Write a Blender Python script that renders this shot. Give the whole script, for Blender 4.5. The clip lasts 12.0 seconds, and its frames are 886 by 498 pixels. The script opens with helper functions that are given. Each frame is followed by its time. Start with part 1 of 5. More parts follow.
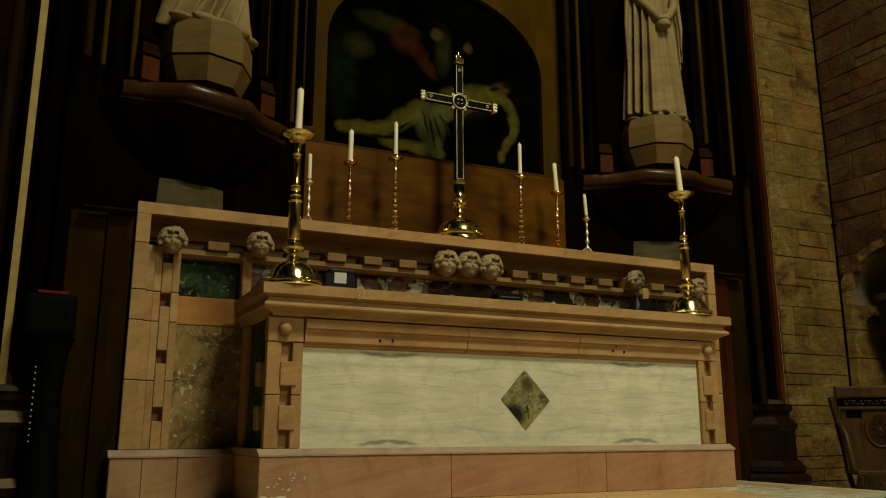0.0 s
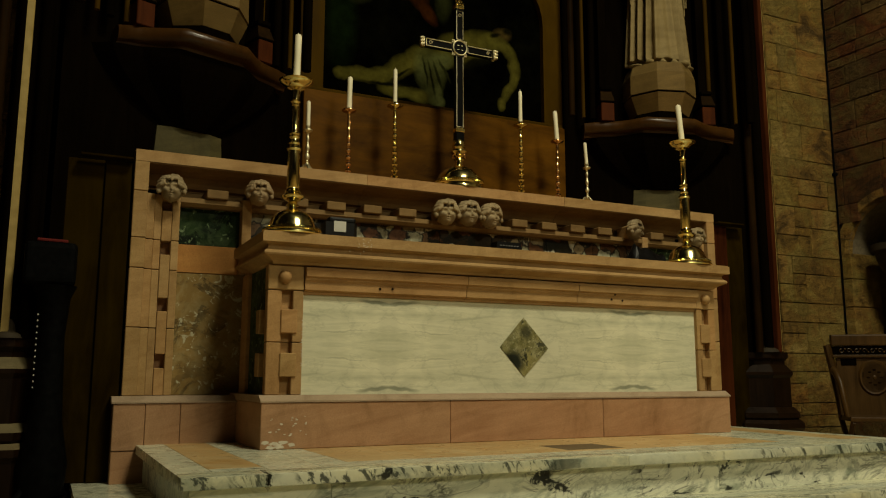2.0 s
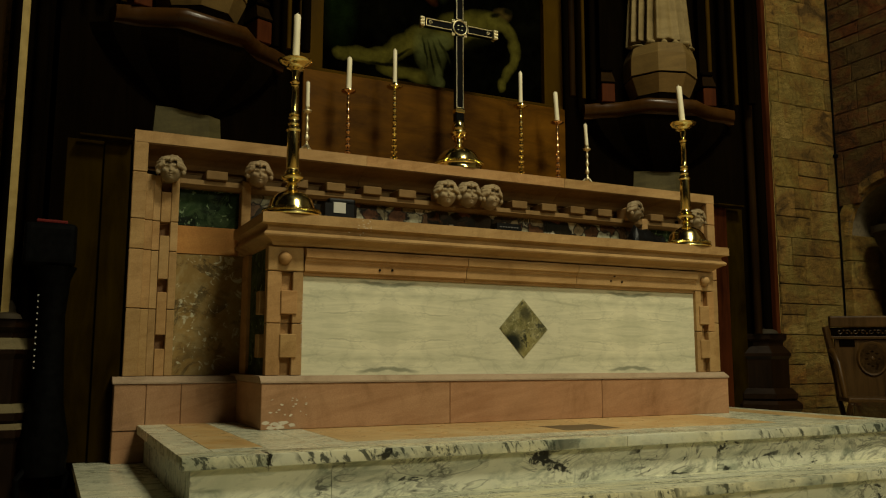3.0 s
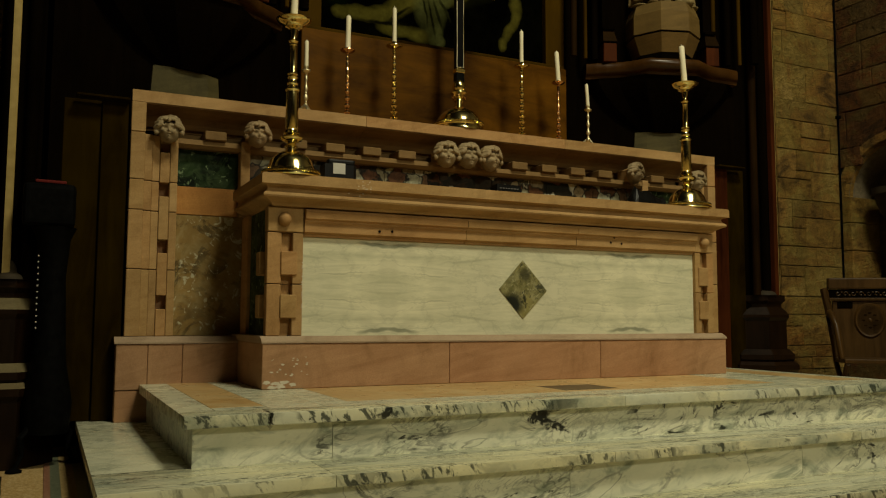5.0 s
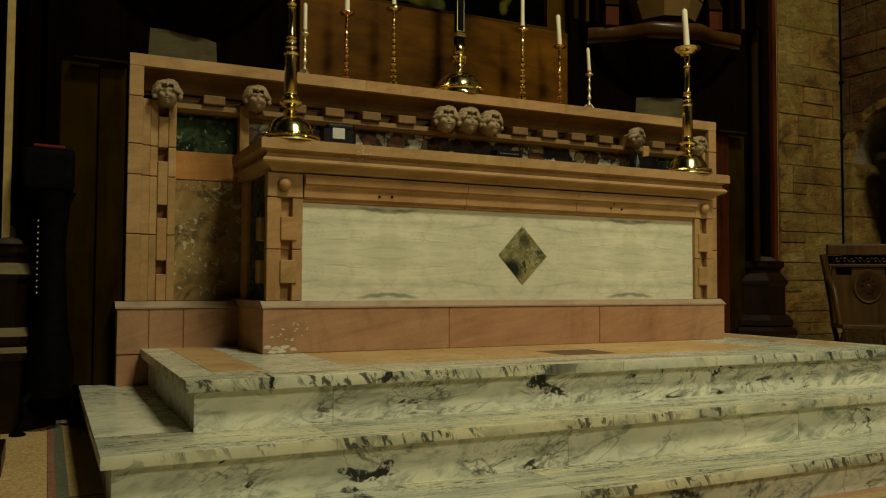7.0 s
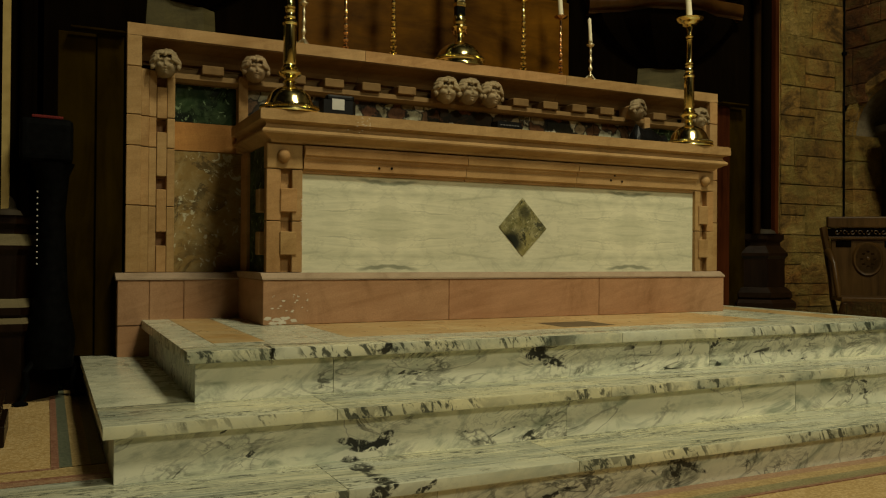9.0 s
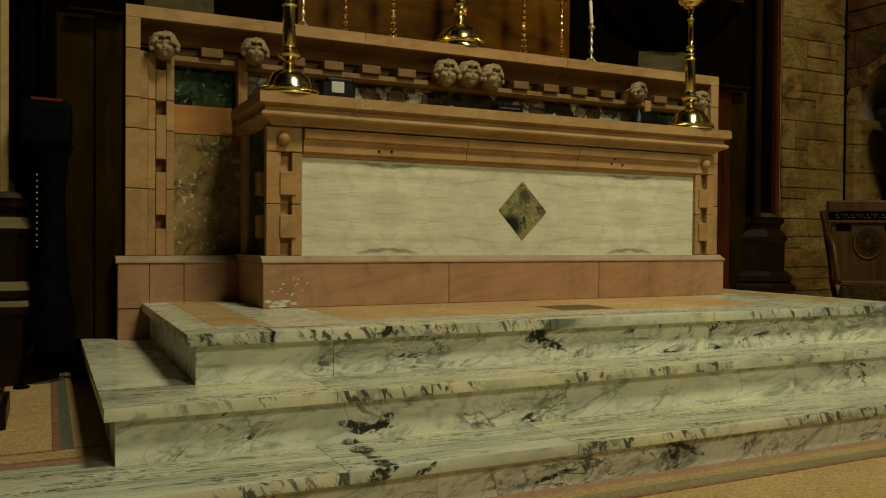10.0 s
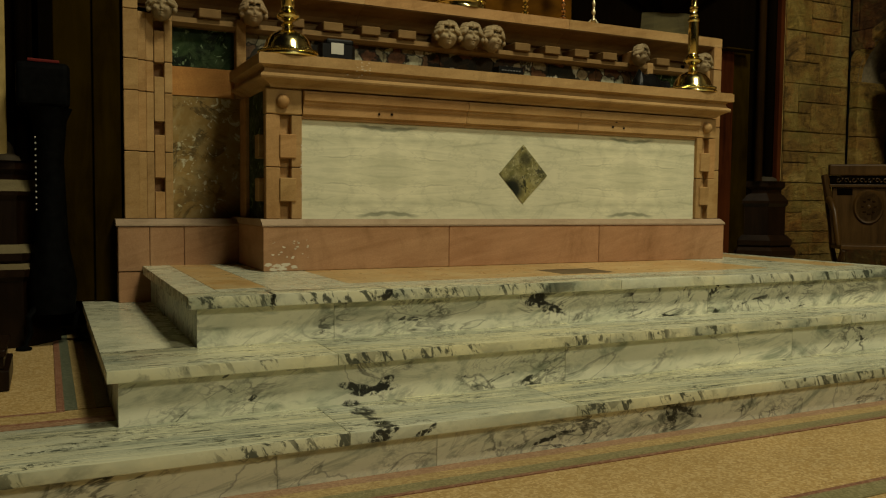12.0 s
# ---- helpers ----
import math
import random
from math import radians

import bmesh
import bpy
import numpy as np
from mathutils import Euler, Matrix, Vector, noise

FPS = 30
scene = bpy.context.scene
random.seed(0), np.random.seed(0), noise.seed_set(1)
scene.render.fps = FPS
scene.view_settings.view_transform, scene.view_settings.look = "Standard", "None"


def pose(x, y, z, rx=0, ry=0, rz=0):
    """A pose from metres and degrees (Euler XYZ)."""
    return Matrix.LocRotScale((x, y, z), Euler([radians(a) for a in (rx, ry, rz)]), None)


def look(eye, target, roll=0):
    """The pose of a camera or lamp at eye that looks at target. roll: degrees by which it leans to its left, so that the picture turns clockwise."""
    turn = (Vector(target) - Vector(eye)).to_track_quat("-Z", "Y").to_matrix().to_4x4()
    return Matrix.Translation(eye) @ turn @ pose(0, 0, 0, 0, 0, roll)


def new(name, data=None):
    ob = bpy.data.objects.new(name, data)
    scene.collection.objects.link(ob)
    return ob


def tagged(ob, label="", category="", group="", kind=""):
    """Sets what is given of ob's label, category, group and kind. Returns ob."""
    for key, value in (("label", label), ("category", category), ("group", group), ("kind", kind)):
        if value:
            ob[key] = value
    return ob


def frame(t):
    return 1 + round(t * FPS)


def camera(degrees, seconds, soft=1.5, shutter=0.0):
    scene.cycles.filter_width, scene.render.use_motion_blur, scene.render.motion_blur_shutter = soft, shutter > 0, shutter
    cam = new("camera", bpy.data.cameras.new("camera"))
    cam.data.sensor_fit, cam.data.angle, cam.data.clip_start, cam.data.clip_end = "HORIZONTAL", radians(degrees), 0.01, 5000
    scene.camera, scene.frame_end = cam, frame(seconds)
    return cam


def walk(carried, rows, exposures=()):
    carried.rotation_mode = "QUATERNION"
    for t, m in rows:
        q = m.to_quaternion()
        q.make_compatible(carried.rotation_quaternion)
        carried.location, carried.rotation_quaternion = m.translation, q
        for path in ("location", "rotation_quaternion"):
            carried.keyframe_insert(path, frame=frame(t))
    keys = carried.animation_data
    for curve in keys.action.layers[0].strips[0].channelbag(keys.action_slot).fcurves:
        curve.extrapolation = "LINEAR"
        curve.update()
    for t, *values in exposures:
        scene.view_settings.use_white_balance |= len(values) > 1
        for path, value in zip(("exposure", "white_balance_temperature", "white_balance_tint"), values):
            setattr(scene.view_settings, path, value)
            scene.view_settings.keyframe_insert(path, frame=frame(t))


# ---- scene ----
cam = camera(57.0, 12.0, 1.15)
# a fixed stand that tilts down: seconds, turn, tilt, lean
EYE = (-2.38, 0.0, 0.873)
TILTS = [
    (0.0, -25.79, 12.45, -0.03),
    (0.5, -25.80, 11.53, -0.01),
    (1.0, -25.81, 10.50, 0.02),
    (1.5, -25.82, 9.57, 0.04),
    (2.0, -25.82, 8.85, 0.06),
    (2.5, -25.83, 8.22, 0.09),
    (3.0, -25.84, 7.54, 0.11),
    (5.0, -25.86, 4.82, 0.21),
    (5.5, -25.87, 4.38, 0.23),
    (6.0, -25.87, 3.85, 0.26),
    (6.5, -25.88, 3.07, 0.28),
    (7.0, -25.88, 2.40, 0.30),
    (9.0, -25.90, 0.43, 0.40),
    (9.5, -25.90, -0.18, 0.43),
    (10.0, -25.91, -0.74, 0.45),
    (10.5, -25.91, -1.26, 0.48),
    (11.0, -25.91, -2.06, 0.50),
    (11.5, -25.92, -2.73, 0.53),
    (12.0, -25.92, -3.30, 0.55),
]
walk(cam, [(t, pose(*EYE, 90, 0, turn) @ pose(0, 0, 0, tilt, 0, 0) @ pose(0, 0, 0, 0, 0, lean)) for t, turn, tilt, lean in TILTS])

# ---- light ----
world = bpy.data.worlds.new("dim_interior")
scene.world = world
world.use_nodes = True
world.node_tree.nodes["Background"].inputs["Color"].default_value = (0.9, 0.8, 0.55, 1)
world.node_tree.nodes["Background"].inputs["Strength"].default_value = 0.001
LAMP = (1.0, 0.93, 0.63)


def lamp(name, eye, target, w, h, watts, spread, colour=LAMP):
    data = bpy.data.lights.new(name, "AREA")
    data.shape, data.size, data.size_y, data.energy, data.color, data.spread = "RECTANGLE", w, h, watts, colour, radians(spread)
    ob = new(name, data)
    ob.matrix_world = look(eye, target)
    return ob


lamp("chancel_light", (0.4, -0.5, 8.4), (1.2, 3.6, 0.8), 1.6, 1.1, 228, 130)
lamp("nave_light", (1.2, -6.4, 6.6), (0.2, 3.8, 1.0), 2.0, 1.4, 200, 180)

# ---- materials ----


def nodes_of(name):
    m = bpy.data.materials.new(name)
    m.use_nodes = True
    nt = m.node_tree
    return m, nt, nt.nodes["Principled BSDF"]


def link(nt, a, b):
    nt.links.new(a, b)


def coords(nt, scale=(1, 1, 1), jitter=True, rot=(0, 0, 0)):
    """Object coordinates, turned, then scaled; with jitter each object takes another part of the pattern."""
    tc = nt.nodes.new("ShaderNodeTexCoord")
    turn = nt.nodes.new("ShaderNodeMapping")
    turn.inputs["Rotation"].default_value = [radians(a) for a in rot]
    mp = nt.nodes.new("ShaderNodeMapping")
    mp.inputs["Scale"].default_value = scale
    link(nt, tc.outputs["Object"], turn.inputs["Vector"])
    link(nt, turn.outputs["Vector"], mp.inputs["Vector"])
    if jitter:
        oi = nt.nodes.new("ShaderNodeObjectInfo")
        mul = nt.nodes.new("ShaderNodeMath")
        mul.operation, mul.inputs[1].default_value = "MULTIPLY", 37.0
        link(nt, oi.outputs["Random"], mul.inputs[0])
        link(nt, mul.outputs[0], mp.inputs["Location"])
    return mp.outputs["Vector"]


def noise_tex(nt, vec, scale, detail=6, rough=0.6, distort=0.0):
    n = nt.nodes.new("ShaderNodeTexNoise")
    n.inputs["Scale"].default_value, n.inputs["Detail"].default_value = scale, detail
    n.inputs["Roughness"].default_value, n.inputs["Distortion"].default_value = rough, distort
    link(nt, vec, n.inputs["Vector"])
    return n.outputs["Fac"]


def ramp(nt, fac, stops):
    r = nt.nodes.new("ShaderNodeValToRGB")
    while len(r.color_ramp.elements) < len(stops):
        r.color_ramp.elements.new(0.5)
    for e, (p, c) in zip(r.color_ramp.elements, stops):
        e.position, e.color = p, (*c, 1) if len(c) == 3 else c
    link(nt, fac, r.inputs["Fac"])
    return r.outputs["Color"]


def mix(nt, fac, a, b, mode="MIX"):
    m = nt.nodes.new("ShaderNodeMix")
    m.data_type, m.blend_type = "RGBA", mode
    for sock, v in ((m.inputs[0], fac), (m.inputs[6], a), (m.inputs[7], b)):
        if isinstance(v, (int, float)):
            sock.default_value = v
        elif isinstance(v, tuple):
            sock.default_value = (*v, 1)
        else:
            link(nt, v, sock)
    return m.outputs[2]


def bump(nt, bsdf, height, strength, dist=0.01):
    b = nt.nodes.new("ShaderNodeBump")
    b.inputs["Strength"].default_value, b.inputs["Distance"].default_value = strength, dist
    link(nt, height, b.inputs["Height"])
    link(nt, b.outputs["Normal"], bsdf.inputs["Normal"])


G = lambda v: (v, v, v)


def sandstone(name, dark, light, rough=0.75, vary=0.25, grain=1.0, rock=False, red=(0.92, 0.74, 0.50)):
    """Fine sandstone: bedding bands, blotches, grain, each block of its own tone."""
    m, nt, b = nodes_of(name)
    v = coords(nt, (1, 1, 1))
    bands = noise_tex(nt, coords(nt, (1.2, 1.2, 9), rot=(0, 12, 5)), 2.2, 5, 0.55, 0.8)
    blot = noise_tex(nt, v, 3.5, 6, 0.65)
    fine = noise_tex(nt, v, 160, 3, 0.7)
    col = ramp(nt, bands, [(0.3, dark), (0.7, light)])
    col = mix(nt, 0.45, col, ramp(nt, blot, [(0.3, dark), (0.72, light)]))
    col = mix(nt, 0.35 * grain, col, ramp(nt, fine, [(0.3, G(0.35)), (0.7, G(1.0))]), "MULTIPLY")
    wear = noise_tex(nt, coords(nt, (1, 1, 0.6)), 4.5, 7, 0.68, 0.7)
    col = mix(nt, 0.65, col, ramp(nt, wear, [(0.30, (0.60, 0.52, 0.40)), (0.50, (1.0, 0.96, 0.90)), (0.70, (1.08, 1.02, 0.96))]), "MULTIPLY")
    oi = nt.nodes.new("ShaderNodeObjectInfo")
    col = mix(nt, vary, col, ramp(nt, oi.outputs["Random"], [(0, (0.58, 0.58, 0.54)), (0.35, (0.78, 0.82, 0.62)), (0.6, (1.0, 0.78, 0.6)), (0.75, (0.82, 0.86, 0.74)), (1, (1.0, 1.0, 1.0))]), "MULTIPLY")
    link(nt, col, b.inputs["Base Color"])
    b.inputs["Roughness"].default_value = rough
    b.inputs["Specular IOR Level"].default_value = 0.25
    if rock:
        face = noise_tex(nt, v, 17, 9, 0.74, 0.6)
        col = mix(nt, 0.5, col, ramp(nt, face, [(0.32, G(0.35)), (0.58, G(1.0))]), "MULTIPLY")
        link(nt, col, b.inputs["Base Color"])
        stain = noise_tex(nt, coords(nt, (1, 1, 1.3), jitter=False), 2.6, 7, 0.68, 0.8)
        col = mix(nt, 0.9, col, ramp(nt, stain, [(0.34, (0.24, 0.18, 0.12)), (0.46, red), (0.54, (0.86, 0.86, 0.62)), (0.64, (1.15, 1.12, 0.98))]), "MULTIPLY")
        link(nt, col, b.inputs["Base Color"])
        bump(nt, b, face, 1.0, 0.06)
    else:
        bump(nt, b, fine, 0.25 * grain, 0.004)
    return m


def marble(name, base, warm, streak, vein, stretch=(1, 6, 6), rough=0.28, streaks=0.6, veins=1.0, rot=(0, 0, 4), slant=(0, 24, 12), jitter=True, fine=9, size=1.0, cover=0.5, smear=3.0, fleck=None, wisps=(), gloss=0.5):
    """Polished marble: clouded ground, long streaks, dark smears that run one way, thin veins, pale flecks."""
    m, nt, b = nodes_of(name)
    b.inputs["Specular IOR Level"].default_value = gloss
    v = coords(nt, (1, 1, 1), jitter, rot)
    cloud = noise_tex(nt, v, 2.6, 5, 0.6, 0.6)
    col = ramp(nt, cloud, [(0.35, base), (0.68, warm)])
    st = noise_tex(nt, coords(nt, stretch, jitter, rot), 2.4, fine, 0.4 + 0.03 * fine, 0.7)
    col = mix(nt, ramp(nt, st, [(0.44, G(0)), (0.56, G(streaks * 0.45)), (0.74, G(streaks))]), col, streak)
    mask = ramp(nt, noise_tex(nt, v, 1.5, 4, 0.6, 0.5), [(cover - 0.05, G(0.0)), (cover + 0.07, G(1))])
    sm = noise_tex(nt, coords(nt, (1.0, smear, smear), jitter, slant), 4.0 * size, fine, 0.74, 0.9)
    col = mix(nt, mix(nt, 1.0, ramp(nt, sm, [(0.515, G(0)), (0.545, G(0.35 * veins)), (0.575, G(0.97 * veins))]), mask, "MULTIPLY"), col, vein)
    crack = noise_tex(nt, coords(nt, (1.0, 1.6, 1.6), jitter, slant), 1.3 * size, fine, 0.55, 1.2)
    col = mix(nt, ramp(nt, crack, [(0.493, G(0)), (0.5, G(0.6 * veins)), (0.507, G(0))]), col, vein)
    if fleck:
        fl = noise_tex(nt, coords(nt, (1, 1, 1), jitter, slant), 13 * size, 7, 0.66, 0.9)
        col = mix(nt, ramp(nt, fl, [(0.585, G(0)), (0.62, G(0.8))]), col, fleck)
    for x, z, rx, rz, turn_, k in wisps:
        mp = nt.nodes.new("ShaderNodeMapping")
        mp.vector_type = "TEXTURE"
        mp.inputs["Location"].default_value = (x, 0, z)
        mp.inputs["Rotation"].default_value = (0, radians(turn_), 0)
        mp.inputs["Scale"].default_value = (rx, 1, rz)
        tc = nt.nodes.new("ShaderNodeTexCoord")
        nz = nt.nodes.new("ShaderNodeTexNoise")
        nz.inputs["Scale"].default_value, nz.inputs["Detail"].default_value = 11, 5
        link(nt, tc.outputs["Object"], nz.inputs["Vector"])
        ad = nt.nodes.new("ShaderNodeVectorMath")
        ad.operation = "MULTIPLY_ADD"
        link(nt, nz.outputs["Color"], ad.inputs[0])
        ad.inputs[1].default_value = (0.03, 0, 0.03)
        link(nt, tc.outputs["Object"], ad.inputs[2])
        link(nt, ad.outputs[0], mp.inputs["Vector"])
        gr = nt.nodes.new("ShaderNodeTexGradient")
        gr.gradient_type = "SPHERICAL"
        link(nt, mp.outputs["Vector"], gr.inputs["Vector"])
        col = mix(nt, ramp(nt, gr.outputs["Fac"], [(0.0, G(0)), (0.5, G(k))]), col, vein)
    if jitter:
        oi = nt.nodes.new("ShaderNodeObjectInfo")
        col = mix(nt, 0.35, col, ramp(nt, oi.outputs["Random"], [(0, (0.66, 0.72, 0.66)), (1, (1.0, 0.98, 0.86))]), "MULTIPLY")
    link(nt, col, b.inputs["Base Color"])
    rr = noise_tex(nt, v, 14, 4)
    link(nt, ramp(nt, rr, [(0.3, G(rough * 0.8)), (0.75, G(min(1, rough * 1.9)))]), b.inputs["Roughness"])
    bump(nt, b, rr, 0.05, 0.004)
    return m


def slab_tint(nt, col, amount, stops):
    oi = nt.nodes.new("ShaderNodeObjectInfo")
    return mix(nt, amount, col, ramp(nt, oi.outputs["Random"], stops), "MULTIPLY")


def bedded(name, cream, yellow, grey, dark, rough=0.24):
    """Marble sawn along its bedding: long fine streaks on the top, slanting dark bars where the edge cuts them."""
    m, nt, b = nodes_of(name)
    turn = (0, 0, 2.5)
    v = coords(nt, rot=turn)
    tone = noise_tex(nt, coords(nt, (0.7, 4, 1.5), rot=turn), 1.8, 6, 0.6, 0.5)
    col = ramp(nt, tone, [(0.36, cream), (0.62, yellow)])
    fine = noise_tex(nt, coords(nt, (1.4, 34, 3), rot=turn), 2.0, 10, 0.66, 0.35)
    broad = noise_tex(nt, coords(nt, (0.8, 4.5, 1), rot=turn), 1.5, 6, 0.62, 0.5)
    where = ramp(nt, broad, [(0.39, G(0.16)), (0.49, G(0.55)), (0.58, G(0.97))])
    col = mix(nt, mix(nt, 1.0, ramp(nt, fine, [(0.38, G(0)), (0.50, G(0.5)), (0.62, G(0.9))]), where, "MULTIPLY"), col, grey)
    hair = noise_tex(nt, coords(nt, (2.2, 60, 4), rot=turn), 2.4, 8, 0.6, 0.5)
    col = mix(nt, mix(nt, 1.0, ramp(nt, hair, [(0.55, G(0)), (0.61, G(0.7))]), where, "MULTIPLY"), col, dark)
    bars = noise_tex(nt, coords(nt, (13, 40, 5), rot=(0, 28, 2.5)), 2.4, 8, 0.66, 0.8)
    patch = noise_tex(nt, coords(nt, (1.6, 10, 1), rot=turn), 1.4, 4, 0.6, 0.3)
    col = mix(nt, mix(nt, 1.0, ramp(nt, bars, [(0.515, G(0)), (0.565, G(0.9))]), ramp(nt, patch, [(0.49, G(0)), (0.56, G(1))]), "MULTIPLY"), col, dark)
    col = inclusions(nt, col, dark)
    col = slab_tint(nt, col, 0.4, [(0, (0.62, 0.70, 0.68)), (0.4, (1.0, 0.98, 0.80)), (0.7, (0.80, 0.84, 0.80)), (1, (1.0, 1.0, 0.96))])
    link(nt, col, b.inputs["Base Color"])
    rr = noise_tex(nt, v, 14, 4)
    link(nt, ramp(nt, rr, [(0.3, G(rough * 0.8)), (0.75, G(rough * 2))]), b.inputs["Roughness"])
    bump(nt, b, rr, 0.05, 0.004)
    return m


def curled(name, cream, grey, olive, dark, rough=0.3):
    """Marble sawn across its bedding: cloudy ground, folded grey veils, long curling veins, ink-dark inclusions."""
    m, nt, b = nodes_of(name)
    v = coords(nt)
    lean = (0, 14, 6)
    cloud = noise_tex(nt, coords(nt, (1, 2, 2), rot=lean), 2.2, 7, 0.6, 1.4)
    col = ramp(nt, cloud, [(0.32, grey), (0.52, cream)])
    veil = noise_tex(nt, coords(nt, (1, 2.6, 3.0), rot=lean), 2.6, 9, 0.62, 2.6)
    col = mix(nt, ramp(nt, veil, [(0.495, G(0)), (0.57, G(0.35)), (0.67, G(0.85))]), col, olive)
    zone = noise_tex(nt, coords(nt, (1, 1.5, 1.5), rot=lean), 1.6, 4, 0.55, 0.8)
    near = ramp(nt, zone, [(0.46, G(0.05)), (0.56, G(1))])
    for size, half, tilt_, bend, k in ((2.0, 0.014, 18, 2.6, 0.9), (3.6, 0.020, 6, 3.0, 0.8), (7.0, 0.018, 24, 2.2, 0.4)):
        ln = noise_tex(nt, coords(nt, (1, 2.2, 2.2), rot=(0, tilt_, 0)), size, 5, 0.55, bend)
        rid = ramp(nt, ln, [(0.5 - half * 2, G(0)), (0.5 - half * 0.4, G(k)), (0.5 + half * 0.4, G(k)), (0.5 + half * 2.6, G(0))])
        swell = ramp(nt, noise_tex(nt, v, size * 1.1, 3, 0.5, 0.5), [(0.44, G(0)), (0.60, G(1))])
        col = mix(nt, mix(nt, 1.0, mix(nt, 1.0, rid, swell, "MULTIPLY"), near, "MULTIPLY"), col, dark)
    blot = noise_tex(nt, coords(nt, (1, 1.9, 1.7), rot=lean), 5.0, 6, 0.6, 2.4)
    col = mix(nt, mix(nt, 1.0, ramp(nt, blot, [(0.60, G(0)), (0.63, G(0.95))]), ramp(nt, zone, [(0.54, G(0)), (0.60, G(1))]), "MULTIPLY"), col, dark)
    crack = noise_tex(nt, coords(nt, (1, 1.3, 1.3), rot=lean), 0.9, 6, 0.5, 0.9)
    col = mix(nt, ramp(nt, crack, [(0.496, G(0)), (0.5, G(0.5)), (0.504, G(0))]), col, dark)
    col = inclusions(nt, col, dark)
    col = slab_tint(nt, col, 0.3, [(0, (0.74, 0.78, 0.72)), (0.5, (1.0, 0.98, 0.86)), (1, (0.9, 0.94, 0.88))])
    link(nt, col, b.inputs["Base Color"])
    rr = noise_tex(nt, v, 14, 4)
    link(nt, ramp(nt, rr, [(0.3, G(rough * 0.8)), (0.75, G(rough * 1.9))]), b.inputs["Roughness"])
    bump(nt, b, rr, 0.05, 0.004)
    return m


def inclusions(nt, col, dark):
    """Ragged dark inclusions of the step marble: along, up, half length, half height, slope."""
    tc = nt.nodes.new("ShaderNodeTexCoord")
    nz = nt.nodes.new("ShaderNodeTexNoise")
    nz.inputs["Scale"].default_value, nz.inputs["Detail"].default_value, nz.inputs["Roughness"].default_value = 13, 6, 0.68
    link(nt, tc.outputs["Object"], nz.inputs["Vector"])
    ad = nt.nodes.new("ShaderNodeVectorMath")
    ad.operation = "MULTIPLY_ADD"
    link(nt, nz.outputs["Color"], ad.inputs[0])
    ad.inputs[1].default_value = (0.09, 0, 0.044)
    link(nt, tc.outputs["Object"], ad.inputs[2])
    broken = ramp(nt, noise_tex(nt, tc.outputs["Object"], 24, 6, 0.65, 1.5), [(0.40, G(0.0)), (0.50, G(1))])
    for x, z, rx, rz, slope in ((-1.439, 0.140, 0.034, 0.015, 15), (-1.29, 0.137, 0.03, 0.006, 25), (-1.40, 0.215, 0.05, 0.010, -12), (-1.34, 0.200, 0.06, 0.009, 6), (-1.30, 0.222, 0.03, 0.012, 40), (-0.495, 0.462, 0.032, 0.014, 20), (-0.46, 0.440, 0.012, 0.022, 20),
                                (-0.42, 0.425, 0.06, 0.008, -25), (-0.245, 0.080, 0.022, 0.030, 20), (-0.16, 0.075, 0.05, 0.009, -22), (-0.78, 0.045, 0.07, 0.005, 12), (-1.20, 0.514, 0.012, 0.018, -50), (-1.64, 0.508, 0.009, 0.02, 0)):
        mp = nt.nodes.new("ShaderNodeMapping")
        mp.vector_type = "TEXTURE"
        mp.inputs["Location"].default_value = (x + 0.045, 2.6, z + 0.022)
        mp.inputs["Rotation"].default_value = (0, radians(-slope), 0)
        mp.inputs["Scale"].default_value = (rx * 1.7, 4, rz * 1.9)
        link(nt, ad.outputs[0], mp.inputs["Vector"])
        gr = nt.nodes.new("ShaderNodeTexGradient")
        gr.gradient_type = "SPHERICAL"
        link(nt, mp.outputs["Vector"], gr.inputs["Vector"])
        col = mix(nt, mix(nt, 1.0, ramp(nt, gr.outputs["Fac"], [(0.03, G(0)), (0.25, G(0.97))]), broken, "MULTIPLY"), col, (0.006, 0.008, 0.006))
    return col


